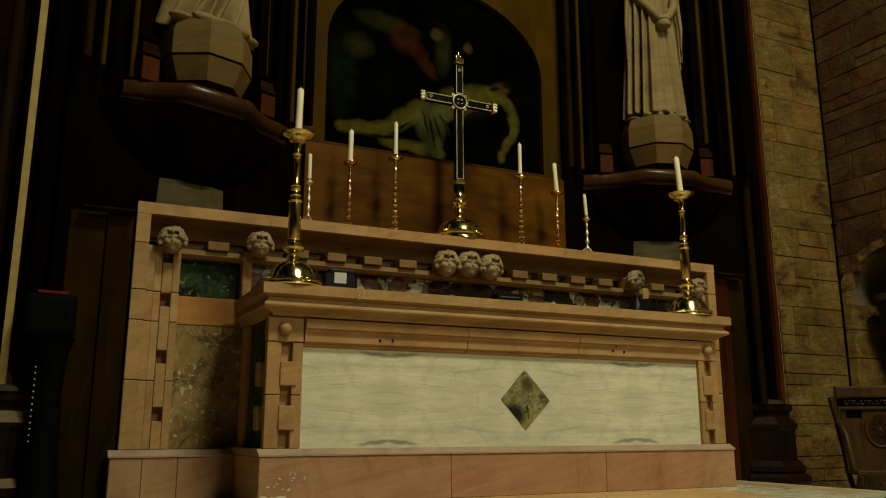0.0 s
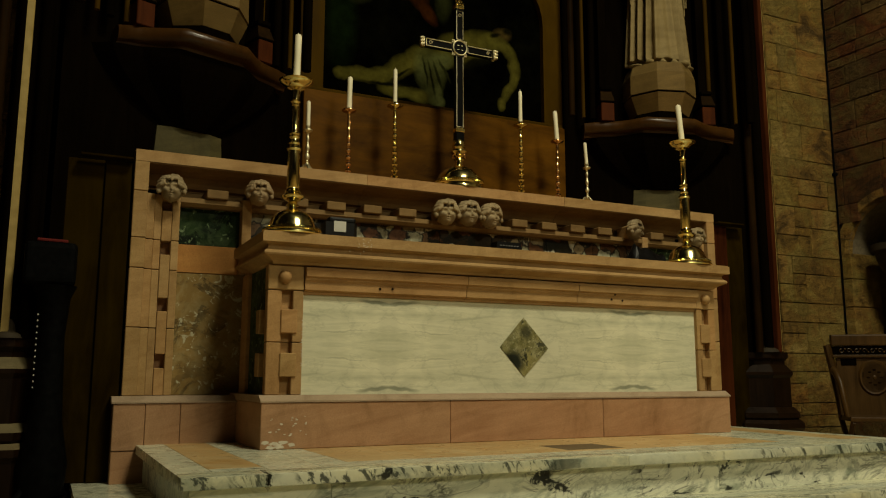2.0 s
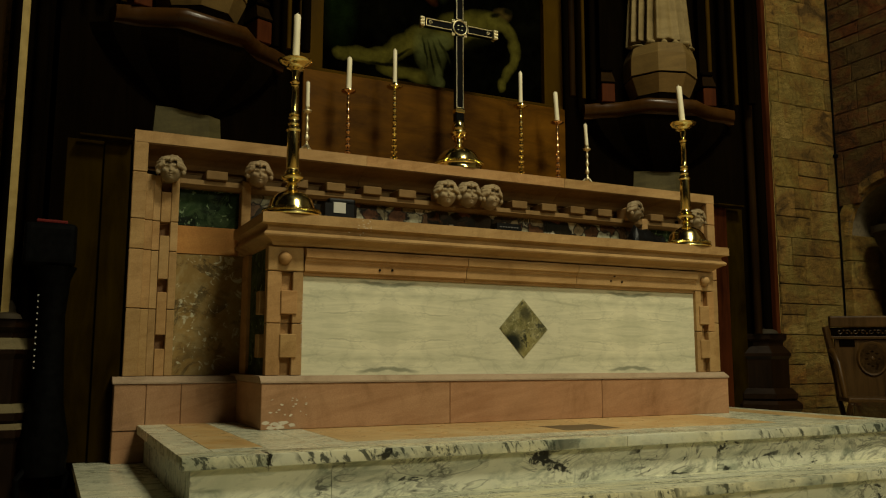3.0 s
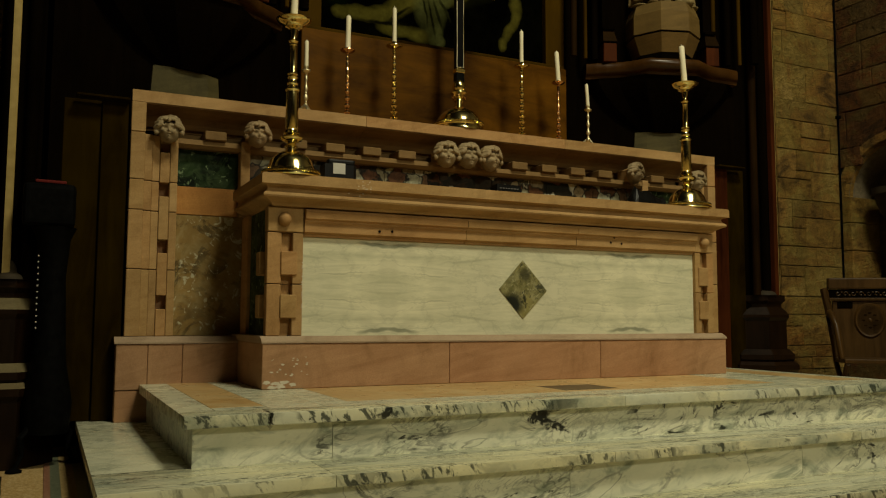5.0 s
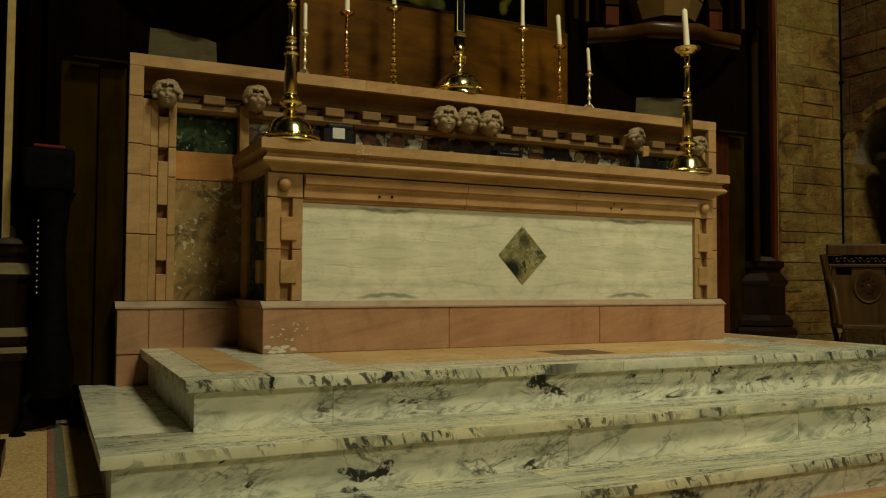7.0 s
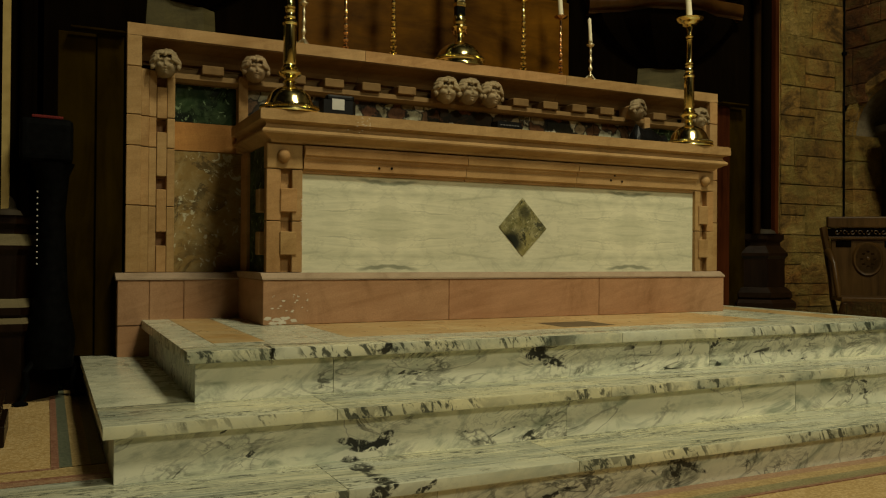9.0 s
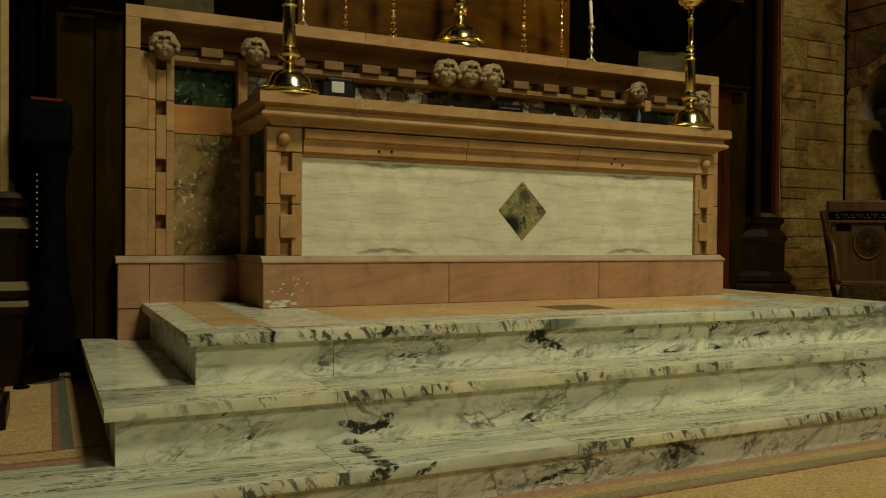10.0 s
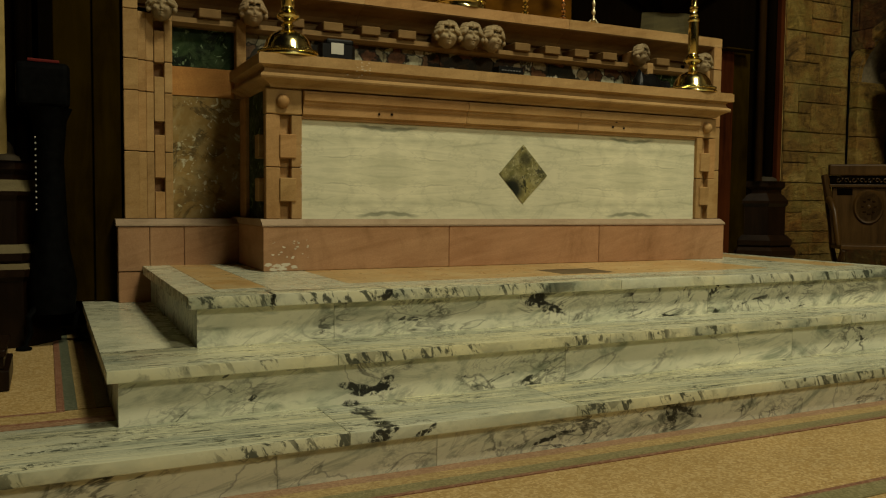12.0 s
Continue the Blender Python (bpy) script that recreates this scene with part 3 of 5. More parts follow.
# paving of the platform: borders and inlays laid edge to edge
pave = [(-1.943, -1.812, 3.062, 4.44, PALE), (-1.810, -1.61, 3.062, 3.16, PALE), (-1.810, -1.61, 3.162, 4.44, OCHRE), (-1.608, -1.40, 3.062, 4.44, PALE),
        (-1.398, 1.20, 3.062, 3.20, PALE), (-1.398, -1.26, 3.202, 4.0, PALE), (-1.258, -0.15, 3.202, 3.9, OCHRE), (-0.148, 0.17, 3.202, 3.26, OCHRE),
        (-0.148, 0.17, 3.262, 3.52, BRONZE), (-0.148, 0.17, 3.522, 3.9, OCHRE), (0.172, 1.15, 3.202, 3.9, OCHRE), (1.152, 1.40, 3.202, 3.9, PALE),
        (1.202, 1.40, 3.062, 3.20, PALE), (1.402, 1.60, 3.062, 4.44, PALE), (1.602, 1.84, 3.062, 3.18, PALE), (1.602, 1.84, 3.182, 4.44, OCHRE), (1.842, 1.93, 3.062, 4.44, PALE)]
for x0, x1, y0, y1, m in pave:
    part("paving_slab", box(x0, x1, y0, y1, F3 - 0.044, F3 - 0.0005, 0.001), m, st)
part("side_riser", box(-1.905, -1.885, 3.06, 4.44, F2 - 0.02, F3 - 0.044, 0), STEP, st)
part("side_riser", box(1.875, 1.895, 3.06, 4.44, F2 - 0.02, F3 - 0.044, 0), STEP, st)

# ---- altar ----
ALTAR_TOP, PLINTH_TOP = 1.563, 0.782
altar = thing("altar", "pink sandstone altar with cream marble front panel", "altar")
xs = [-1.458, -0.473, 0.495, 1.458]
for a, b in zip(xs, xs[1:]):
    part("plinth_block", box(a + 0.001, b - 0.001, 3.85, 4.55, F3, 0.748, 0.003), RED, altar, "smooth reddish stone plinth block")
part("plinth_chamfer", extrude_x([(3.845, 0.749), (3.845, 0.757), (3.885, PLINTH_TOP), (4.55, PLINTH_TOP), (4.55, 0.749)], -1.462, 1.462), GREYCAP, altar, "dull grey-pink chamfered plinth course")
part("core", box(-1.40, 1.40, 3.96, 4.52, PLINTH_TOP, 1.42, 0), PINK, altar)
for a, b, sx, ox in ((0.0, 0.785, 1, 0.0), (0.0, 0.785, -1, 0.0), (0.288, 0.785, -1, 1.57), (0.318, 0.785, 1, -1.57)):
    for sz in (1, -1):
        # book-matched slabs, mirrored about each joint
        ob = part("front_slab", box(a, b, 0.0, 0.035, 0.0, 0.245, 0), CREAM, altar, "cream marble slab with faint grey-green streaks")
        ob.matrix_basis = Matrix.Translation((ox, 3.94, 1.027)) @ Matrix.Diagonal((sx, 1, sz, 1))
dm = bmesh.new()
dv = [(0.028, 1.198), (-0.125, 1.033), (0.028, 0.868), (0.188, 1.028)]
fr = [dm.verts.new((x - 0.028, 0, z - 1.033)) for x, z in dv]
bk = [dm.verts.new((x - 0.028, 0.014, z - 1.033)) for x, z in dv]
dm.faces.new(fr)
dm.faces.new(bk)
for i in range(4):
    dm.faces.new((fr[i], fr[(i + 1) % 4], bk[(i + 1) % 4], bk[i]))
part("diamond_inlay", dm, DIAM, altar, "olive green marble diamond").location = (0.028, 3.936, 1.033)


def altar_pilaster(sgn):
    """Corner pilaster: two stones, a sunk channel with proud blocks, a cap with a ball."""
    x_in, x_out = (1.25, 1.428) if sgn < 0 else (1.28, 1.43)
    c0, c1 = (1.302, 1.358) if sgn < 0 else (1.325, 1.376)

    def bx(a, b, *rest):
        a, b = sorted((sgn * a, sgn * b))
        return box(a, b, *rest)
    for z0, z1 in ((PLINTH_TOP + 0.001, 1.032), (1.036, 1.286)):
        part("pilaster_strip", bx(x_in, c0, 3.915, 4.02, z0, z1, 0.003), PINK, altar)
        part("pilaster_strip", bx(c1, x_out, 3.915, 3.962, z0, z1, 0.003), PINK, altar)
        part("pilaster_channel", bx(c0, c1, 3.955, 4.02, z0, z1, 0), PINK, altar)
    for z0, z1 in ((0.868, 0.983), (1.078, 1.194)):
        part("pilaster_block", bx(c0 - 0.022, c1 + 0.004, 3.905, 3.97, z0, z1, 0.004), PINK, altar)
        part("pilaster_block", bx(1.37, x_out + 0.02, 3.99, 4.06, z0, z1, 0.004), PINK, altar)
    part("pilaster_cap", bx(x_in, x_out, 3.912, 3.975, 1.290, 1.412, 0.004), PINK, altar)
    part("ball_boss", blob((x_in + x_out) / 2 * sgn - 0.008, 3.905, 1.352, 0.032, 0.032, 0.034), PINK, altar, smooth=True)
    part("side_slab", bx(1.401, 1.408, 3.963, 4.52, PLINTH_TOP, 1.412, 0), GREENM, altar, "dark mottled green marble end slab")
    part("side_pilaster", bx(1.37, x_out, 4.36, 4.50, PLINTH_TOP, 1.412, 0.004), PINK, altar)


altar_pilaster(-1)
altar_pilaster(1)
xs = [-1.247, -0.346, 0.375, 1.278]
for a, b in zip(xs, xs[1:]):
    part("frieze_stone", extrude_x([(3.93, 1.273), (3.93, 1.285), (3.908, 1.295), (3.908, 1.335), (3.90, 1.345), (3.90, 1.352), (3.885, 1.36), (3.88, 1.39), (3.89, 1.405), (3.93, 1.412), (4.1, 1.412), (4.1, 1.273)], a + 0.0015, b - 0.0015), PINK, altar, smooth=False)


def mensa_mesh():
    """Table slab with a square edge, a fillet and a cove, mitred round both ends."""
    prof = [(0.0, 1.563), (0.0, 1.511), (0.026, 1.506), (0.034, 1.499), (0.034, 1.488), (0.027, 1.477), (0.014, 1.468), (0.011, 1.458), (0.015, 1.450), (0.028, 1.446), (0.044, 1.438), (0.062, 1.428), (0.072, 1.415), (0.085, 1.413)]
    bm = bmesh.new()
    loops = []
    for d, z in prof:
        x, y0, y1 = 1.482 - d, 3.82 + d, 4.50
        loops.append([bm.verts.new(p) for p in ((-x, y0, z), (x, y0, z), (x, y1, z), (-x, y1, z))])
    for a, b in zip(loops, loops[1:]):
        for i in range(4):
            j = (i + 1) % 4
            bm.faces.new((a[i], a[j], b[j], b[i]))
    bm.faces.new(loops[0])
    bm.faces.new(loops[-1])
    bmesh.ops.bevel(bm, geom=[e for e in bm.edges if all(abs(v.co.z - 1.563) < 1e-4 for v in e.verts)], offset=0.006, segments=2, affect="EDGES")
    return bm


part("mensa", mensa_mesh(), PINK, altar, "pale pink moulded stone table slab")

# worn plaster and paint chips at the foot of the plinth corner
rnd = random.Random(12)
for k in range(34):
    low = k < 12
    x = -1.455 + (rnd.uniform(0, 0.15) if low else 0.04 + rnd.uniform(0, 0.12) + 0.03 * (k % 3))
    z = F3 + (rnd.uniform(0.004, 0.035) if low else rnd.uniform(0.06, 0.15))
    r = rnd.uniform(0.012, 0.026) if low else rnd.uniform(0.003, 0.009)
    pts = [(x + r * rnd.uniform(0.5, 1.2) * math.cos(a), max(F3 + 0.001, z + 0.5 * r * rnd.uniform(0.5, 1.2) * math.sin(a))) for a in [2 * math.pi * i / 9 for i in range(9)]]
    bm = bmesh.new()
    f1 = [bm.verts.new((px, 3.8492 - 0.00004 * k, pz)) for px, pz in pts]
    f2 = [bm.verts.new((px, 3.852, pz)) for px, pz in pts]
    bm.faces.new(f1)
    for i in range(9):
        bm.faces.new((f1[i], f1[(i + 1) % 9], f2[(i + 1) % 9], f2[i]))
    part("worn_patch", bm, CHIP, altar, "pale worn plaster patch")
for k in range(16):
    z = rnd.choice((1.02, 1.10, 1.13, 0.95)) + rnd.uniform(-0.03, 0.03)
    part("worn_patch", box(-1.256, -1.256 + rnd.uniform(0.004, 0.012), 3.9142, 3.916, z, z + rnd.uniform(0.002, 0.006), 0), CHIP, altar)
for k in range(18):
    x, z = -0.95 + rnd.gauss(0, 0.05), rnd.uniform(1.475, 1.555)
    y = 3.8194 if z > 1.506 else 3.8394
    part("worn_patch", box(x, x + rnd.uniform(0.003, 0.010), y, y + 0.002, z - (0.0 if z > 1.506 else 0.002), z + rnd.uniform(0.002, 0.004), 0), CHIP, altar)
for x, z in ((-0.85, 1.315), (-0.78, 1.318), (0.62, 1.322), (0.70, 1.318), (0.64, 1.352)):
    part("fixing_hole", moved(lathe([(0, 0), (0.0065, 0), (0.0065, 0.003), (0, 0.003)], 10), pose(x, 3.9075 if z < 1.34 else 3.8995, z, 90, 0, 0)), IRON, altar)

# ---- retable ----
RT, RY = 2.063, 4.48                              # top of the shelf, front face
ret = thing("retable", "pink sandstone retable shelf with carved heads", "retable")
for a, b in ((-2.06, -1.908), (-1.908, -1.738), (-1.738, -1.455)):
    for sg in (-1, 1):
        p, q = sorted((sg * a, sg * b))
        q = min(q, 1.995)
        part("plinth_block", box(p + 0.001, q - 0.001, 4.40, 4.8, 0.506, 0.735, 0.003), RED, ret)
for sg in (-1, 1):
    p, q = sorted((sg * 2.058, sg * 1.455))
    q = min(q, 1.993)
    part("plinth_base", box(p, q, 4.405, 4.8, F2 - 0.002, 0.503, 0.003), RED, ret)
    part("plinth_chamfer", extrude_x([(4.393, 0.736), (4.393, 0.744), (4.43, 0.771), (4.8, 0.771), (4.8, 0.736)], *sorted((2.0 if sg > 0 else -2.068, sg * 1.40))), GREYCAP, ret)
    for z0, z1 in ((0.772, 1.118), (1.122, 1.428), (1.432, 1.588), (1.592, 1.838), (1.842, 2.0)):
        for x0, x1, y in ((2.018, 1.946, RY), (1.945, 1.905, 4.515), (1.904, 1.866, 4.53), (1.812, 1.772, 4.53)):
            p, q = sorted((sg * x0, sg * x1))
            if z0 > 1.8 and x0 < 2:
                continue
            part("frame_stone", box(p, q, y, 4.8, z0, z1, 0.003), PINK, ret)
    part("frame_channel", box(*sorted((sg * 1.866, sg * 1.812)), 4.60, 4.8, 0.772, 1.86, 0), RED, ret)
    for z0, z1 in ((0.772, 0.913), (0.985, 1.21), (1.28, 1.512), (1.585, 1.75)):
        part("channel_block", box(*sorted((sg * 1.864, sg * 1.814)), 4.525, 4.62, z0, z1, 0.003), PINK, ret)
    part("green_panel", box(*sorted((sg * 1.772, sg * 1.437)), 4.60, 4.8, 1.585, 1.84, 0), GREENM, ret, "dark green mottled marble panel")
    part("orange_panel", box(*sorted((sg * 1.772, sg * 1.44)), 4.585, 4.8, 1.43, 1.583, 0.002), ORANGE, ret, "plain orange stone band")
    part("brown_panel", box(*sorted((sg * 1.772, sg * 1.40)), 4.59, 4.8, 0.772, 1.428, 0.002), BROWNM, ret, "mottled grey-brown marble panel")
    part("inner_strip", box(*sorted((sg * 1.437, sg * 1.385)), 4.53, 4.8, 1.43, 1.85, 0.003), PINK, ret)
part("back", box(-1.42, 1.42, 4.66, 4.8, 1.3, 1.99, 0), RED, ret)
xs = [-1.384, -0.95, -0.55, -0.18, 0.2, 0.62, 1.0, 1.384]
for a, b in zip(xs, xs[1:]):
    part("tablet_stone", box(a + 0.001, b - 0.001, 4.60, 4.67, 1.50, 1.80, 0.002), BRECCIA, ret, "dark red and white broken marble slab")
# shelf: square lip, deep cove, dentil band
xs = [-2.018, -0.716, 0.694, 2.018]
for a, b in zip(xs, xs[1:]):
    part("shelf_stone", extrude_x([(RY, RT), (RY, 2.001), (4.86, 2.001), (4.86, RT)], a + 0.001, b - 0.001), PINK, ret)
    lo, hi = max(a, -1.947), min(b, 1.947)
    # cove stone: part stain, part painted shade below the lip
    part("cove_stone", extrude_x([(4.486, 2.0), (4.486, 1.994), (4.505, 1.990), (4.545, 1.978), (4.585, 1.958), (4.615, 1.93), (4.63, 1.905), (4.655, 1.90), (4.655, 1.888), (4.86, 1.888), (4.86, 2.0)], lo + 0.001, hi - 0.001), COVE, ret, "stained stone cove below the shelf, with shade in its colour")
# band and dentils carry painted shade besides their stain
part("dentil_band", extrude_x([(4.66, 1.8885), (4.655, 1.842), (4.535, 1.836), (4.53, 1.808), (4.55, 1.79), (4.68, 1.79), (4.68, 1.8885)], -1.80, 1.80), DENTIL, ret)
for k in range(6):
    for x in (-0.437 - 0.2285 * k, 0.363 + 0.2285 * k):
        if min(abs(x - h) for h in (-1.36, 1.266)) > 0.09 and abs(x) < 1.72:
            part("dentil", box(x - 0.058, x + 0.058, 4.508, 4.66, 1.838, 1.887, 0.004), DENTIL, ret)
for sg in (-1, 1):
    part("shelf_return", box(*sorted((sg * 2.018, sg * 1.948)), RY + 0.002, 4.86, 1.84, 1.999, 0.003), PINK, ret)


def carved_head():
    """Plain carved head modelled from one ball: sockets, nose, lips, cheeks and chin pushed in or out, with locks of hair."""
    rnd = random.Random(7)
    bm = bmesh.new()
    bmesh.ops.create_uvsphere(bm, u_segments=64, v_segments=44, radius=1)
    marks = [(0.0, -0.10, 0.09, 0.16, 0.15), (0.0, -0.22, 0.12, 0.07, 0.13), (-0.34, 0.06, 0.18, 0.11, -0.26), (0.34, 0.06, 0.18, 0.11, -0.26), (-0.44, -0.30, 0.26, 0.22, 0.20), (0.44, -0.30, 0.26, 0.22, 0.20),
             (0.0, -0.44, 0.15, 0.045, 0.13), (0.0, -0.505, 0.22, 0.028, -0.20), (0.0, -0.57, 0.12, 0.045, 0.12), (0.0, -0.80, 0.2, 0.12, 0.14), (-0.34, 0.04, 0.10, 0.055, 0.13), (0.34, 0.04, 0.10, 0.055, 0.13),
             (0.0, 0.34, 0.5, 0.14, 0.08)]
    for v in bm.verts:
        x, y, z = v.co
        push = sum(k * math.exp(-((x - mx) / wx) ** 2 - ((z - mz) / wz) ** 2) for mx, mz, wx, wz, k in marks) if y < 0 else 0
        v.co = Vector((x * 0.053 * (1 - 0.12 * max(0, -z)), y * 0.050 - push * 0.055, z * 0.062 - 0.004))
    # swept locks from the parting to the temples, puffs over the ears, a knot on the brow
    for k in range(15):
        a = math.pi * (-0.02 + 1.04 * k / 14) + rnd.uniform(-0.06, 0.06)
        c, d = math.cos(a), math.sin(a)
        r0, r1 = rnd.uniform(0.026, 0.034), rnd.uniform(0.058, 0.066)
        tube([(r0 * c, -0.046 + 0.004 * d, 0.020 + r0 * d), (0.75 * r1 * c + 0.005 * d, -0.043, 0.010 + 0.80 * r1 * d), (r1 * c, -0.024, 0.004 + 1.02 * r1 * d), (1.02 * r1 * c, 0.004, r1 * d)], rnd.uniform(0.009, 0.0125), 8, bm)
    for sx in (-1, 1):
        blob(sx * 0.058, -0.012, 0.006, 0.016, 0.020, 0.021, bm, 12, 8)
        blob(sx * 0.060, -0.022, -0.018, 0.012, 0.014, 0.015, bm, 10, 8)
        blob(sx * 0.016, -0.054, 0.040, 0.013, 0.008, 0.007, bm, 10, 8)
    blob(0, -0.058, 0.036, 0.008, 0.009, 0.012, bm, 10, 8)
    return bm


for x, z, tw in ((-1.828, 1.858, 0), (-1.36, 1.878, 8), (-0.193, 1.872, 0), (-0.039, 1.878, 8), (0.115, 1.874, 22), (1.266, 1.876, 30), (1.828, 1.862, 10)):
    ob = part("carved_head", moved(carved_head(), pose(0, 0, 0, -8, 0, 0)), CARVED, ret, "pale carved stone head with curled hair", smooth=True)
    weld = ob.modifiers.new("one_skin", "REMESH")
    weld.mode, weld.voxel_size, weld.use_smooth_shade = "VOXEL", 0.002, True
    big = 1.2 if abs(x) < 0.3 else 1.08
    ob.matrix_basis = pose(x, 4.475, z, 0, 0, tw - 10) @ Matrix.Diagonal((big, big, big * 0.97, 1))
    part("bracket_corbel", box(x - 0.04, x + 0.04, 4.49, 4.62, z - 0.05, z + 0.04, 0.01), PINK, ret)

# ---- altarpiece ----
pic = thing("altarpiece", "tall dark oak altarpiece framing an arched painting", "altarpiece", kind="structure")


def arch_points(half, z0, spring, rise, n=24):
    pts = [(-half, z0), (half, z0)]
    for i in range(n + 1):
        a = math.pi * i / n
        c, s_ = math.cos(a), math.sin(a)
        pts.append((half * c, spring + rise * s_))
    return pts


def flat_y(outline, y0, y1):
    """A slab across y from an outline of (x, z)."""
    bm = bmesh.new()
    a = [bm.verts.new((x, y0, z)) for x, z in outline]
    b = [bm.verts.new((x, y1, z)) for x, z in outline]
    bm.faces.new(a)
    bm.faces.new(b)
    for i in range(len(a)):
        j = (i + 1) % len(a)
        bm.faces.new((a[i], a[j], b[j], b[i]))
    return bm


ARCH = arch_points(0.858, 2.738, 3.50, 0.60)


def painting_material():
    """Dark oils: soft-edged patches of paint over a nearly black ground."""
    m, nt, b = nodes_of("dark_oil_paint")
    tc = nt.nodes.new("ShaderNodeTexCoord")
    nz = nt.nodes.new("ShaderNodeTexNoise")
    nz.inputs["Scale"].default_value, nz.inputs["Detail"].default_value = 9, 4
    link(nt, tc.outputs["Object"], nz.inputs["Vector"])
    dis = nt.nodes.new("ShaderNodeVectorMath")
    dis.operation = "MULTIPLY_ADD"
    link(nt, nz.outputs["Color"], dis.inputs[0])
    dis.inputs[1].default_value = (0.05, 0, 0.05)
    link(nt, tc.outputs["Object"], dis.inputs[2])
    col = ramp(nt, noise_tex(nt, tc.outputs["Object"], 3.2, 6), [(0.4, (0.0005, 0.0005, 0.0003)), (0.75, (0.003, 0.003, 0.0012))])
    skin = [(-0.72, 2.885, 0.06, 0.045, 0), (-0.585, 2.895, 0.15, 0.055, -2), (-0.43, 2.91, 0.12, 0.062, 8), (-0.28, 3.0, 0.19, 0.08, 38), (-0.15, 3.09, 0.12, 0.09, 20), (-0.32, 2.82, 0.14, 0.048, -4),
            (-0.16, 2.81, 0.15, 0.055, -6), (0.15, 3.20, 0.22, 0.13, 22), (0.31, 3.26, 0.19, 0.115, 25), (0.44, 3.31, 0.11, 0.075, 0), (0.575, 3.27, 0.10, 0.055, -50), (0.628, 3.15, 0.055, 0.11, 8), (0.622, 3.05, 0.042, 0.09, -8)]
    fore = [(0.575, 2.955, 0.040, 0.11, -30), (0.515, 2.845, 0.034, 0.055, -10)]
    shade = [(0.30, 3.13, 0.20, 0.035, 24), (-0.40, 2.86, 0.20, 0.014, 4), (-0.30, 2.93, 0.12, 0.016, 38), (0.47, 3.37, 0.05, 0.02, 20)]
    cloth = [(-0.07, 3.0, 0.12, 0.17, 15), (-0.03, 2.87, 0.065, 0.12, 12), (-0.005, 2.785, 0.06, 0.045, 0), (0.02, 3.09, 0.13, 0.07, 20)]
    folds = [(-0.10, 2.99, 0.010, 0.12, 10), (-0.05, 2.95, 0.012, 0.15, 14), (0.0, 2.97, 0.012, 0.13, 20), (0.05, 3.02, 0.014, 0.10, 32)]
    rust = [(-0.27, 3.63, 0.12, 0.13, 20), (-0.165, 3.54, 0.07, 0.12, 38), (-0.075, 3.43, 0.05, 0.10, 38)]
    faint = [(-0.40, 3.71, 0.26, 0.08, -8), (0.04, 3.58, 0.075, 0.19, 0), (-0.62, 3.50, 0.12, 0.10, 0)]
    faces = [(-0.01, 3.715, 0.06, 0.055, 20), (0.245, 3.66, 0.045, 0.05, 0), (0.53, 3.385, 0.085, 0.06, 10)]
    hair = [(0.03, 3.78, 0.08, 0.04, -20), (0.57, 3.42, 0.05, 0.03, 0)]
    deep = (0.004, 0.004, 0.0012)
    paints = [((0.004, 0.008, 0.002), [(-0.73, 3.25, 0.13, 0.34, 0)]), ((0.015, 0.017, 0.005), faint), ((0.030, 0.009, 0.002), rust), ((0.05, 0.034, 0.009), faces), (deep, hair), ((0.072, 0.064, 0.011), skin + fore), (deep, shade),
              ((0.066, 0.072, 0.022), cloth), ((0.012, 0.013, 0.004), folds)]
    for x, z, rx, rz, turn, c in [(*e, c) for c, shapes in paints for e in shapes]:
        mp = nt.nodes.new("ShaderNodeMapping")
        mp.vector_type = "TEXTURE"
        mp.inputs["Location"].default_value = (x + 0.025, 5.0, z + 0.025)
        mp.inputs["Rotation"].default_value = (0, radians(-turn), 0)
        mp.inputs["Scale"].default_value = (rx * 1.12, 1, rz * 1.12)
        link(nt, dis.outputs[0], mp.inputs["Vector"])
        gr = nt.nodes.new("ShaderNodeTexGradient")
        gr.gradient_type = "SPHERICAL"
        link(nt, mp.outputs["Vector"], gr.inputs["Vector"])
        col = mix(nt, ramp(nt, gr.outputs["Fac"], [(0.0, G(0)), (0.2, G(0.4)), (0.6, G(0.95))]), col, c)
    link(nt, mix(nt, 0.6, col, ramp(nt, noise_tex(nt, tc.outputs["Object"], 11, 8, 0.65), [(0.36, G(0.25)), (0.62, G(1.05))]), "MULTIPLY"), b.inputs["Base Color"])
    b.inputs["Roughness"].default_value = 0.45
    b.inputs["Specular IOR Level"].default_value = 0.0
    bump(nt, b, nz.outputs["Fac"], 0.1, 0.003)
    return m


def framed_opening():
    """The board round the painting, with the arched opening cut through it."""
    bm = bmesh.new()
    outer = [(-1.02, 2.063), (1.02, 2.063), (1.02, 4.9), (-1.02, 4.9)]
    edges = []
    for loop in (outer, ARCH):
        vs = [bm.verts.new((x, 4.955, z)) for x, z in loop]
        edges += [bm.edges.new((vs[i], vs[(i + 1) % len(vs)])) for i in range(len(vs))]
    bmesh.ops.triangle_fill(bm, use_beauty=True, edges=edges)
    ext = bmesh.ops.extrude_face_region(bm, geom=bm.faces[:])
    bmesh.ops.translate(bm, vec=(0, 0.045, 0), verts=[g for g in ext["geom"] if isinstance(g, bmesh.types.BMVert)])
    return bm


